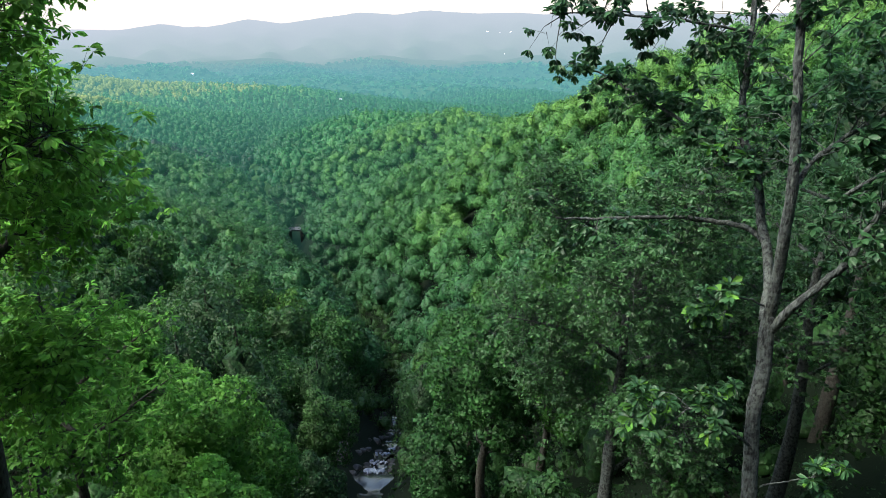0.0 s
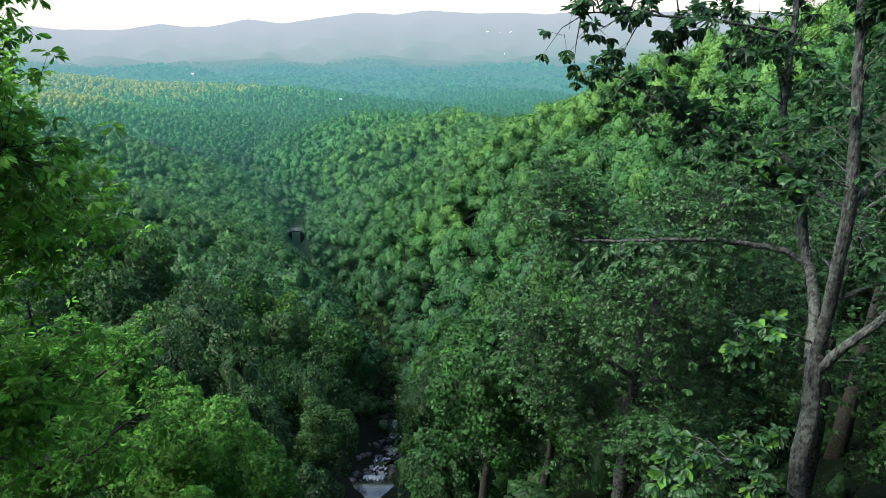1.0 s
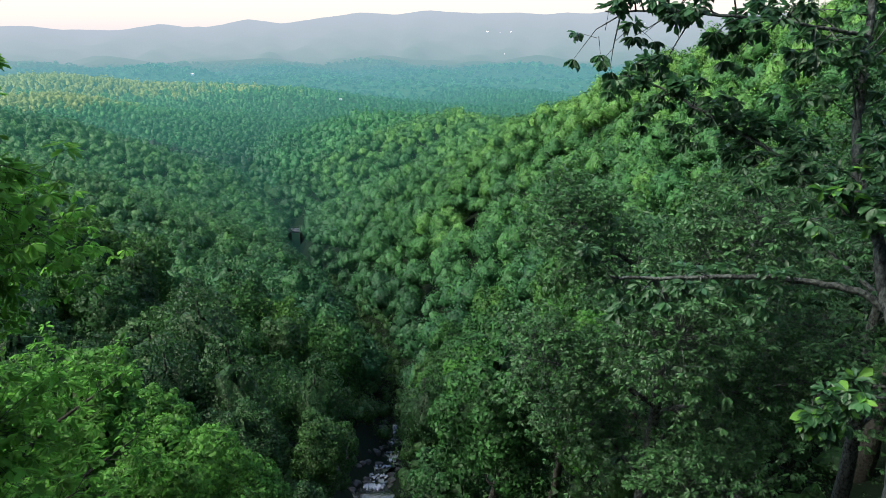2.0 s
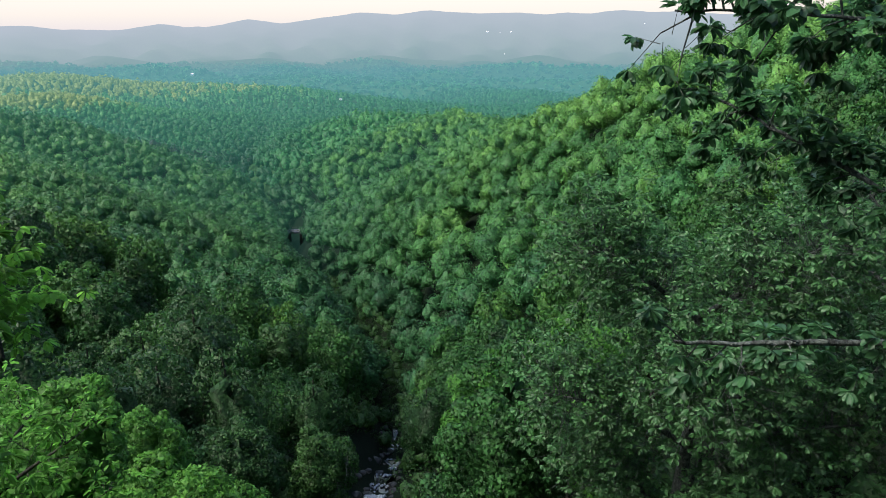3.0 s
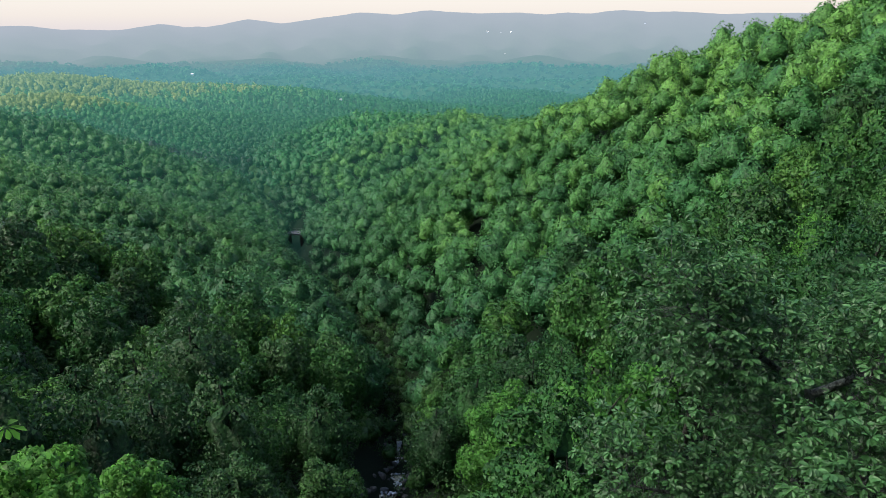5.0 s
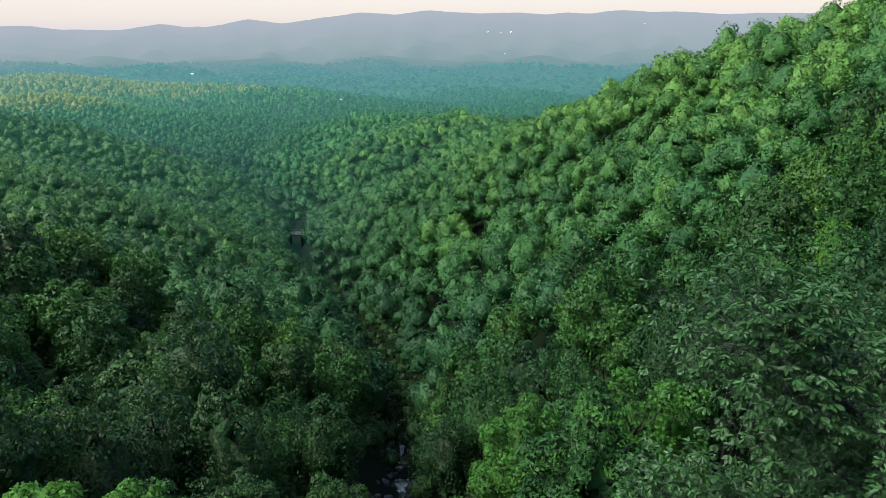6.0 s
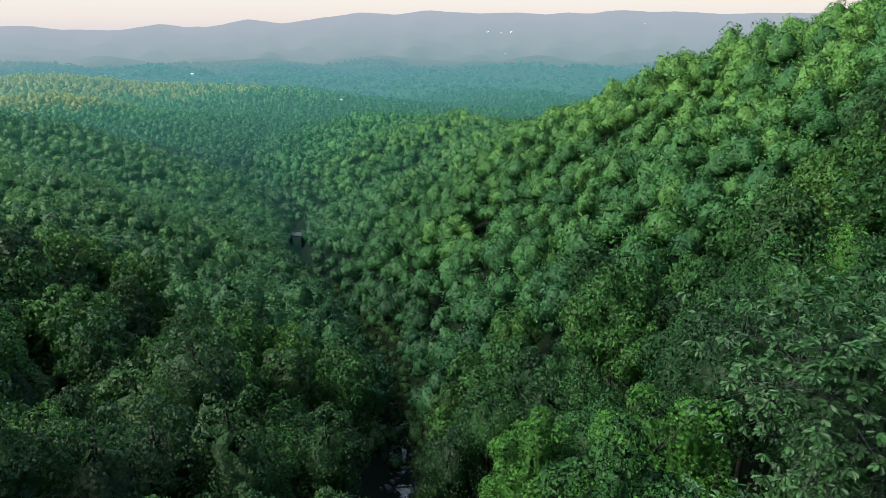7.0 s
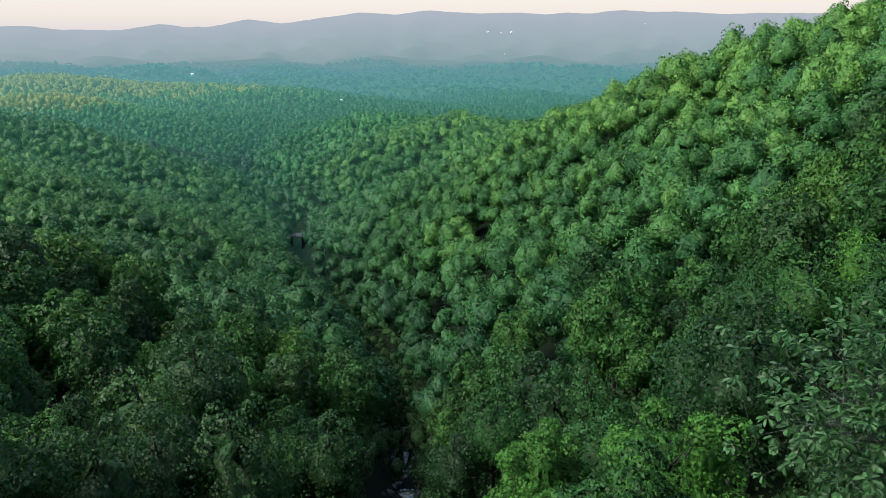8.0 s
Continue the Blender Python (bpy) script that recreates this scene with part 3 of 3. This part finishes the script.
def twigs(g, soup, line, n, reach, radius, start=0.25, up=0.25):
    """Side twigs along a limb; returns their tips and directions."""
    tips, outs = [], []
    for k in range(n):
        u = start + (1 - start) * (k + g.uniform(0.1, 0.9)) / n
        i = min(int(u * (len(line) - 1)), len(line) - 2)
        o = line[i] + (line[i + 1] - line[i]) * g.uniform()
        t = unit(line[i + 1] - line[i])
        d = unit(np.cross(t, g.normal(size=3)) + t * 0.45 + np.array([0, 0, up]))
        length = reach * g.uniform(0.45, 1.15)
        elbow = o + d * length * 0.55 + g.normal(size=3) * 0.06 * length
        end = o + d * length + np.array([0, 0, -0.12 * length])
        soup.add(*tube(np.stack([o, elbow, end]), (radius, radius * 0.6, radius * 0.25), 4))
        tips.append(end), outs.append(d)
        for _ in range(3):
            f = g.uniform(0.35, 0.95)
            b = o + (end - o) * f
            d2 = unit(d * 0.5 + g.normal(size=3) * 0.7 + np.array([0, 0, up]))
            e2 = b + d2 * length * g.uniform(0.25, 0.5)
            soup.add(*tube(np.stack([b, e2]), (radius * 0.45, radius * 0.2), 3))
            tips.append(e2), outs.append(d2)
    return tips, outs


def big_tree(x, y, top, half, leaf_mat, bark, label, seed, sprays=520, leaf=0.14, depth=None, count=6, shape=leaf_shapes, lean=(0, 0), dome=0):
    """A tree with its trunk, each limb, its twigs and a crown of single leaves."""
    g = np.random.default_rng(seed)
    z0 = float(land(x, y)) - 0.4
    tree = new("tree")
    tree.location = (x, y, z0)
    height = top - z0
    depth = depth or half * 1.7
    trunk_r = 0.02 * height
    wob = g.normal(size=(6, 3)) * np.array([0.16, 0.16, 0])
    wob[:, 0] += np.linspace(0, lean[0], 6)
    wob[:, 1] += np.linspace(0, lean[1], 6)
    line = bend(np.stack([np.zeros(6), np.zeros(6), np.linspace(-0.5, height * (0.74 if dome else 0.8), 6)], 1) + wob, 14)
    part("trunk", mesh_from("trunk", *tube(line, np.linspace(trunk_r, trunk_r * 0.22, 14), 9, g), bark, True), tree)
    thin, tips, outs = Soup(), [], []
    n = 11
    mid = height - depth * 0.5
    for k in range(n):
        a, f = k * 2.4 + g.uniform(-0.3, 0.3), (k + 0.5) / n
        zt = height - depth * (1 - f) * 0.92 - 0.25
        w = half * math.sqrt(max(0.12, 1 - ((zt - mid) / (depth * 0.56)) ** 2)) * g.uniform(0.72, 0.98)
        end = np.array([math.cos(a) * w + lean[0] * f, math.sin(a) * w + lean[1] * f, zt])
        zs = max(zt - w * g.uniform(0.35, 0.8), height * 0.25)
        start = np.array([np.interp(zs, line[:, 2], line[:, 0]), np.interp(zs, line[:, 2], line[:, 1]), min(zs, line[-1, 2])])
        end = start + (end - start) * (0.36 if dome else 1.0)
        limb = bend([start, start * 0.55 + end * 0.45 + g.normal(size=3) * 0.15, end], 9)
        part("limb", mesh_from("limb", *tube(limb, np.linspace(trunk_r * 0.24, 0.01, 9), 6, g), bark, True), tree)
        if not dome:
            t, o = twigs(g, thin, limb, max(5, sprays // (n * 4)), half * 0.36, 0.007, 0.2)
            tips += t
            outs += o
    if dome:
        squash = depth / half / 1.9
        cv, cq, cn = crown_faces(g, 64, dome, leaf * 0.75 / half, 0.7, 12, 18, squash, True, skirt=0.6)
        part("crown", mesh_from("crown", cv * half + np.array([lean[0], lean[1], height - half * squash * 1.2]), cq, leaf_mat, True, normals=cn), tree)
        return tagged(tree, label, "tree", group="trees beside the lookout")
    tagged(part("twigwork", mesh_from("twigwork", *thin.arrays(), bark, True), tree), kind="stuff")
    part("crown", mesh_from("crown", *rosettes(g, np.array(tips), np.array(outs), count, leaf, shape), leaf_mat, True), tree)
    return tagged(tree, label, "tree", group="trees beside the lookout")


big_tree(*NEAR[0], leaf_maple, bark_dark, "tall green maple with layered leafy boughs", 41, 4600, 0.135, 7.5, 8)
big_tree(*NEAR[1], leaf_maple, bark_dark, "leafy green tree beside a taller maple", 42, 1100, 0.15, None, 7)
big_tree(*NEAR[2], leaf_fresh, bark_dark, "fresh yellow-green tree with a broad leafy top", 43, 1400, 0.15, 5.0, 7, dome=11000)
big_tree(*NEAR[3], leaf_fresh, bark_dark, "bright spring-green tree on the ravine edge", 44, 1500, 0.17, 5.5, 7, leaf_quads, dome=11000)
big_tree(*NEAR[4], leaf_wood, bark_dark, "green treetop below the lookout", 45, 1100, 0.17, 5.0, 7, leaf_quads, dome=11000)
big_tree(*NEAR[5], leaf_maple, bark_dark, "low leafy tree under the maples", 46, 1100, 0.15, None, 7, leaf_quads, dome=11000)
big_tree(*NEAR[6], leaf_near, bark_oak, "wide dark green oak with drooping leaf sprays", 47, 6600, 0.108, 8.0, 14)
big_tree(*NEAR[7], leaf_near, bark_oak, "dark oak higher up the ravine side", 48, 1800, 0.12, 7.0, 11)
big_tree(*NEAR[8], leaf_wood, bark_dark, "fresh green tree beside the brook", 49, 1100, 0.16, 7.5, 7, leaf_quads, dome=14000)
big_tree(*NEAR[9], leaf_fresh, bark_dark, "broad yellow-green tree on the slope", 50, 1500, 0.18, 8.0, 7, leaf_quads, dome=11000)
big_tree(*NEAR[10], leaf_fresh, bark_dark, "bright green tree over the dark brook", 51, 1200, 0.18, 7.0, 7, leaf_quads, dome=11000)
# most on the right and the last three have shade in their leaf colour
for k in range(12, len(NEAR)):
    big_tree(*NEAR[k], (leaf_fresh if k < 24 else leaf_shaded) if NEAR[k][0] < 0 else leaf_wood if k in (17, 22) else leaf_shaded, bark_dark, "fresh green tree among the near woods" if NEAR[k][0] < 0 and k < 24 else "dark green oak among the near woods", 40 + k, 1300, 0.17, 8.0 if NEAR[k][0] > 0 else 5.5, 7, leaf_quads, dome=9000)

# the twisted oak with pale lichened bark that stands closest to the path
g = np.random.default_rng(77)
oak = new("oak_tree")
oak_at = np.array([4.2, 5.9, float(land(4.2, 5.9)) - 0.4])
oak.location = oak_at
thin, tips, outs, single = Soup(), [], [], []


def oak_limb(name, pts, r0, r1, n, reach, start):
    """One limb of the oak along a crooked line, with its twigs."""
    line = bend(np.array(pts) - oak_at, 4 * len(pts) + 8) + g.normal(size=(4 * len(pts) + 8, 3)) * 0.006
    part(name, mesh_from(name, *tube(line, np.linspace(r0, r1, len(line)) * 0.62, 12, g), bark_oak, True), oak)
    if n:
        t, o = twigs(g, thin, line, n, reach, 0.009, start, 0.15)
        if name == "bough":
            single.extend(zip(t, o))
        tips.extend(t)
        outs.extend(o)


oak_limb("trunk", [tuple(oak_at), (4.15, 5.95, 88.2), (3.95, 6.05, 91.5), (3.82, 6.21, 93.9), (3.77, 6.32, 94.49), (3.77, 6.47, 95.06), (3.75, 6.54, 95.41), (3.83, 6.64, 95.83), (3.86, 6.73, 96.24), (3.92, 6.89, 96.69)], 0.16, 0.14, 0, 0, 0)
oak_limb("main_stem", [(3.92, 6.89, 96.69), (3.86, 6.77, 97.25), (3.77, 6.65, 98.41), (3.68, 6.98, 100.23), (3.66, 7.18, 101.09)], 0.115, 0.05, 18, 0.9, 0.4)
oak_limb("second_stem", [(3.9, 6.93, 96.6), (4.08, 7.37, 97.16), (4.09, 7.73, 97.56), (4.06, 8.05, 98.15), (3.87, 8.22, 98.63), (3.91, 8.46, 99.32), (4.04, 8.76, 100.15), (4.07, 9.1, 101.12)], 0.11, 0.04, 34, 0.9, 0.35)
oak_limb("limb", [(3.93, 6.8, 96.55), (3.96, 6.56, 96.95), (4.35, 6.43, 97.49), (4.62, 6.38, 98.23), (5.01, 6.3, 98.61)], 0.085, 0.03, 20, 0.75, 0.4)
oak_limb("limb", [(3.79, 6.66, 98.35), (4.04, 6.83, 98.62), (4.48, 7.02, 98.83), (5.05, 7.21, 99.09), (5.76, 7.39, 99.29)], 0.05, 0.02, 36, 0.8, 0.2)
oak_limb("limb", [(4.11, 7.67, 97.39), (3.94, 7.82, 97.53), (3.12, 8.06, 97.59), (2.02, 8.14, 97.53), (1.53, 8.15, 97.54)], 0.062, 0.022, 12, 0.5, 0.25)
oak_limb("limb", [(3.93, 8.14, 98.43), (3.5, 8.5, 98.6), (2.85, 9.1, 99.0), (2.35, 9.5, 99.3), (2.0, 9.7, 99.45)], 0.05, 0.015, 30, 0.4, 0.15)
oak_limb("limb", [(4.04, 8.66, 99.88), (3.59, 8.58, 99.96), (2.97, 8.51, 100.05), (2.1, 8.48, 100.12), (1.35, 8.55, 100.12)], 0.035, 0.012, 30, 0.6, 0.1)
oak_limb("bough", [(3.75, 6.45, 95.15), (3.46, 6.33, 95.41), (3.15, 6.3, 95.62), (2.71, 6.28, 95.87), (2.22, 6.18, 95.89)], 0.025, 0.008, 14, 0.42, 0.35)
oak_limb("bough", [(3.9, 6.92, 96.78), (3.66, 6.86, 96.92), (3.28, 6.78, 96.99), (2.88, 6.7, 97.06)], 0.02, 0.008, 7, 0.32, 0.35)
oak_limb("bough", [(4.07, 8.0, 98.01), (3.71, 7.78, 98.29), (3.37, 7.5, 98.41)], 0.025, 0.008, 7, 0.4, 0.3)
oak_limb("bough", [(3.86, 6.29, 94.7), (4.07, 6.06, 94.97), (4.35, 5.84, 95.23)], 0.018, 0.008, 3, 0.25, 0.5)
tagged(part("twigwork", mesh_from("twigwork", *thin.arrays(), bark_oak, True), oak), kind="stuff")
part("crown", mesh_from("crown", *rosettes(g, np.array(tips), np.array(outs), 18, 0.112, leaf_shapes, broad=0.24), leaf_near, True), oak)
leaf_v, leaf_q = leaf_shapes(np.zeros((1, 3)), np.array([[1.0, 0, 0]]), np.array([[0, 0, 1.0]]), np.array([1.0]), np.array([0.25]))
leaf_mesh = mesh_from("leaf", leaf_v, leaf_q, leaf_fresh, True)
made = 0
for tip, out in single:
    for k in range(2):
        if made >= 290:
            break
        way = unit(out * 0.45 + unit(g.normal(size=3)) * np.array([1, 1, 0.45]) - np.array([0, 0, 0.25]))
        nor = unit(np.array([0, 0, 0.9]) + out * 0.35 + g.normal(size=3) * 0.35)
        side = unit(np.cross(nor, way))
        nor = np.cross(way, side)
        size = 0.15 * g.uniform(0.7, 1.15)
        m = Matrix(((way[0], side[0], nor[0]), (way[1], side[1], nor[1]), (way[2], side[2], nor[2]))).to_4x4() @ Matrix.Diagonal((size, size, size, 1))
        part("leaf", leaf_mesh, oak).matrix_local = Matrix.Translation(tip) @ m
        made += 1
tagged(oak, "twisted oak with pale lichened bark and dark leaves", "tree", group="trees beside the lookout")


# ---- brook, rocks, stairs, bridge and houses ----
def plain(name, col, rough, var=0.25, scale=3.0, spec=0.3, bump=0.3, metal=0.0):
    mat, nodes, links, bsdf = material(name)
    geo, tex = nodes.new("ShaderNodeNewGeometry"), nodes.new("ShaderNodeTexNoise")
    tex.inputs["Scale"].default_value, tex.inputs["Detail"].default_value = scale, 6
    links.new(geo.outputs["Position"], tex.inputs["Vector"])
    cr = ramp(nodes, [(0.3, tuple(c * (1 - var) for c in col)), (0.7, tuple(min(1, c * (1 + var)) for c in col))])
    links.new(tex.outputs["Fac"], cr.inputs["Fac"])
    links.new(cr.outputs["Color"], bsdf.inputs["Base Color"])
    bm_node = nodes.new("ShaderNodeBump")
    bm_node.inputs["Strength"].default_value, bm_node.inputs["Distance"].default_value = bump, 0.2 / scale
    links.new(tex.outputs["Fac"], bm_node.inputs["Height"])
    links.new(bm_node.outputs[0], bsdf.inputs["Normal"])
    bsdf.inputs["Roughness"].default_value, bsdf.inputs["Specular IOR Level"].default_value, bsdf.inputs["Metallic"].default_value = rough, spec, metal
    return mat


water_mat = plain("dark_brook_water", (0.016, 0.019, 0.021), 0.22, 0.4, 2.0, 0.5, 0.5)
foam_mat = plain("white_water", (0.30, 0.33, 0.38), 0.6, 0.2, 6.0)
rock_mat = plain("wet_grey_rock", (0.018, 0.018, 0.018), 0.6, 0.5, 2.5, 0.4, 0.8)
timber_mat = plain("weathered_timber", (0.10, 0.095, 0.088), 0.8, 0.3, 7.0)
deck_mat = plain("grey_deck", (0.085, 0.09, 0.10), 0.7, 0.2, 3.0)
wall_white = plain("white_house_wall", (0.80, 0.79, 0.77), 0.7, 0.05, 1.0)
roof_grey = plain("pale_roof", (0.45, 0.43, 0.42), 0.7, 0.15, 1.0)


def box_mesh(name, size, mat, bevel=0.02):
    bm = bmesh.new()
    bmesh.ops.create_cube(bm, size=1.0)
    bmesh.ops.scale(bm, vec=size, verts=bm.verts)
    if bevel:
        bmesh.ops.bevel(bm, geom=list(bm.edges), offset=bevel, segments=1, affect="EDGES")
    me = bpy.data.meshes.new(name)
    bm.to_mesh(me)
    bm.free()
    me.materials.append(mat)
    return me


def beam(name, a, b, w, h, mat, parent, label=""):
    """A squared timber from a to b."""
    a, b = Vector(a), Vector(b)
    ob = part(name, box_mesh(name, ((b - a).length, w, h), mat, min(w, h) * 0.12), parent, label)
    d = (b - a).normalized()
    ob.matrix_local = Matrix.Translation((a + b) / 2) @ d.to_track_quat("X", "Z").to_matrix().to_4x4()
    return ob


# the brook: a stepped strip of water between the banks
bu = np.arange(14, 110, 0.5)
across = np.linspace(-1, 1, 9)
half_w = 1.25 + 0.45 * np.sin(bu / 3.1) + 0.25 * np.sin(bu / 1.3)
BX = stream_x(bu)[:, None] + across[None] * half_w[:, None]
BY = np.repeat(bu[:, None], 9, 1)
fall = np.interp(bu, *SZ)
step = 0.9 * np.sin(bu / 1.7) + 0.35 * np.sin(bu / 0.75)
BZ = (fall + 0.45 * step)[:, None] + 0.9 + 0.10 * wave(BX / 1.1, BY / 1.1, 61)
brook = new("water", mesh_from("water", np.stack([BX, BY, BZ], -1), grid_quads(len(bu), 9), water_mat, True))
tagged(brook, "dark brook falling over rocks in the ravine", "brook", kind="structure")
g = np.random.default_rng(301)
foam_v = Soup()
for k in range(230):
    y = float(g.choice([46.5, 47.5, 48.5, 49.5, 48, 47, 53, 57, 60, 64, 68, 73, 78]) + g.normal() * 0.5)
    x = float(stream_x(y)) + g.uniform(-0.8, 0.9)
    z = float(np.interp(y, bu, fall + 0.45 * step)) + 1.0
    L, W = g.uniform(0.25, 1.0), g.uniform(0.05, 0.17)
    bv, bq = ball(5, 7)
    foam_v.add(bv * (W, L * 0.5, 0.10) * g.uniform(0.7, 1.3, (len(bv), 1)) + np.stack([np.zeros(len(bv)), np.zeros(len(bv)), -bv[:, 1] * L * 0.25], 1) + (x, y, z), bq)
tagged(new("foam", mesh_from("foam", *foam_v.arrays(), foam_mat, True)), "white water breaking over the brook's ledges", "foam", kind="stuff")

def boulder(seed):
    g = np.random.default_rng(seed)
    bm = bmesh.new()
    bmesh.ops.create_icosphere(bm, subdivisions=2, radius=1.0)
    for v in bm.verts:
        v.co *= 1 + 0.35 * noise.noise(v.co * 1.3 + Vector((seed, 0, 0)))
        v.co.z *= 0.65
    me = bpy.data.meshes.new("boulder")
    bm.to_mesh(me)
    bm.free()
    me.materials.append(rock_mat)
    return tagged(new("boulder", me), "wet grey boulder beside the brook", "boulder", group="boulders in the brook")


rocks = [boulder(k) for k in range(4)]
for k in range(46):
    y = 44 + k * 1.0 + g.uniform(-0.4, 0.4)
    side = -1 if k % 2 else 1
    x = float(stream_x(y)) + side * g.uniform(0.7, 2.0)
    size = g.uniform(0.18, 0.5)
    z = float(land(x, y)) + 0.1 * size
    m = Matrix.Translation((x, y, z)) @ Matrix.Rotation(g.uniform(0, 6.28), 4, "Z") @ Matrix.Diagonal((size * 1.3, size, size, 1))
    copy_thing(rocks[k % 4], m)
for ob in rocks:
    bpy.data.objects.remove(ob)

# wooden stairs and landing beside the cascade
stairs = new("wooden_stairs")
sy = 47.6
sx = float(stream_x(sy)) - 2.9
sz = float(land(sx, sy)) + 1.1
stairs.location = (sx, sy, sz)
part("landing", box_mesh("landing", (1.5, 1.6, 0.12), timber_mat), stairs)
for a in (-0.7, 0.7):
    for b in (-0.75, 0.75):
        beam("post", (a, b, -2.6), (a, b, 1.05), 0.1, 0.1, timber_mat, stairs)
for a, b in (((-0.7, 0.75, 1.0), (0.7, 0.75, 1.0)), ((0.7, 0.75, 1.0), (0.7, -0.75, 1.0)), ((-0.7, -0.75, 1.0), (-0.7, 0.75, 1.0)), ((-0.7, 0.75, 0.55), (0.7, 0.75, 0.55)), ((0.7, 0.75, 0.55), (0.7, -0.75, 0.55))):
    beam("rail", a, b, 0.07, 0.07, timber_mat, stairs)
for k in range(9):
    st = part("tread", box_mesh("tread", (1.1, 0.28, 0.05), timber_mat, 0.008), stairs)
    st.location = (-0.05 - 0.12 * k, -0.95 - 0.27 * k, -0.02 - 0.18 * k)
for a in (-0.55, 0.55):
    beam("stringer", (a, -0.8, -0.1), (a - 1.0, -3.2, -1.7), 0.06, 0.22, timber_mat, stairs)
    beam("rail", (a, -0.8, 0.95), (a - 1.0, -3.2, -0.65), 0.07, 0.07, timber_mat, stairs)
    beam("post", (a - 1.0, -3.2, -2.6), (a - 1.0, -3.2, -0.6), 0.1, 0.1, timber_mat, stairs)
beam("rail", (-0.4, -3.3, -0.7), (3.2, -3.1, -0.7), 0.07, 0.07, timber_mat, stairs)
for k in range(3):
    beam("post", (0.6 + 1.2 * k, -3.2, -2.8), (0.6 + 1.2 * k, -3.2, -0.65), 0.09, 0.09, timber_mat, stairs)
tagged(stairs, "weathered timber stairs with a railed landing by the cascade", "stairs")

# footbridge over the brook farther down the valley
bridge = new("footbridge")
by = 297.0
bx = float(stream_x(by))
bridge.location = (bx, by, 4.6)
for k in range(12):
    pl = part("deck_plank", box_mesh("deck_plank", (7.4, 0.44, 0.12), deck_mat, 0.01), bridge)
    pl.location = (0, -2.6 + 0.47 * k, 0.3)
for b in (-2.5, 2.7):
    beam("girder", (-3.8, b, 0.0), (3.8, b, 0.0), 0.3, 0.5, timber_mat, bridge)
    beam("rail", (-3.6, b, 1.3), (3.6, b, 1.3), 0.1, 0.1, timber_mat, bridge)
    for k in range(5):
        beam("post", (-3.5 + 1.75 * k, b, 0.2), (-3.5 + 1.75 * k, b, 1.3), 0.12, 0.12, timber_mat, bridge)
for a in (-3.3, 3.3):
    ab = part("abutment", box_mesh("abutment", (1.2, 5.8, 8.0), rock_mat, 0.1), bridge)
    ab.location = (a, 0.1, -4.3)
tagged(bridge, "small grey footbridge over the brook among trees", "bridge")


def house(x, y, z, w, turn):
    """A small white house: walls and a pitched roof."""
    h = new("house")
    h.matrix_world = Matrix.Translation((x, y, z)) @ Matrix.Rotation(turn, 4, "Z")
    wall = part("wall", box_mesh("wall", (w, w * 0.6, w * 0.5), wall_white, 0.1), h)
    wall.location = (0, 0, w * 0.25)
    bm = bmesh.new()
    vs = [bm.verts.new(c) for c in ((-w * 0.55, -w * 0.36, 0), (w * 0.55, -w * 0.36, 0), (w * 0.55, w * 0.36, 0), (-w * 0.55, w * 0.36, 0), (-w * 0.55, 0, w * 0.28), (w * 0.55, 0, w * 0.28))]
    for f in ((0, 1, 5, 4), (2, 3, 4, 5), (0, 4, 3), (1, 2, 5), (3, 2, 1, 0)):
        bm.faces.new([vs[i] for i in f])
    me = bpy.data.meshes.new("roof")
    bm.to_mesh(me)
    bm.free()
    me.materials.append(roof_grey)
    part("roof", me, h).location = (0, 0, w * 0.5 + 0.02)
    return tagged(h, "small white house among trees in the hazy distance", "house", group="far houses")


def meet(bearing, elevation, d0, d1):
    """The first place where a line of sight meets the plain or the mountains."""
    b, tang = radians(bearing), math.tan(radians(elevation))
    for d in np.arange(d0, d1, 4.0):
        x, y, z = d * math.sin(b), d * math.cos(b), 100 + d * tang
        low = float(land(np.array(x), np.array(y))) + (9 if d < 1900 else 0)
        if d > 3100:
            col = MZ[:, int(np.argmin(abs(bear - bearing)))]
            low = max(low, float(np.interp(d, dist[:, int(np.argmin(abs(bear - bearing)))], col)))
        if z <= low:
            return x, y, low
    return x, y, z


# the second one, 3.5 wide, stands in for a slim white post
for bearing, elevation, d0, w, turn in ((-20.9, -4.0, 1400, 10, 0.3), (-9.0, -6.3, 900, 3.5, 0.9), (3.8, -0.72, 3500, 11, 0.1), (4.9, -0.78, 3500, 8, 0.5), (5.8, -0.72, 3500, 11, 0.2), (5.3, -2.5, 1900, 6, 0.7), (16.7, -0.02, 3500, 9, 0.0), (10.3, -4.6, 1900, 7, 0.4)):
    house(*meet(bearing, elevation, d0, 4690.0), w, turn)
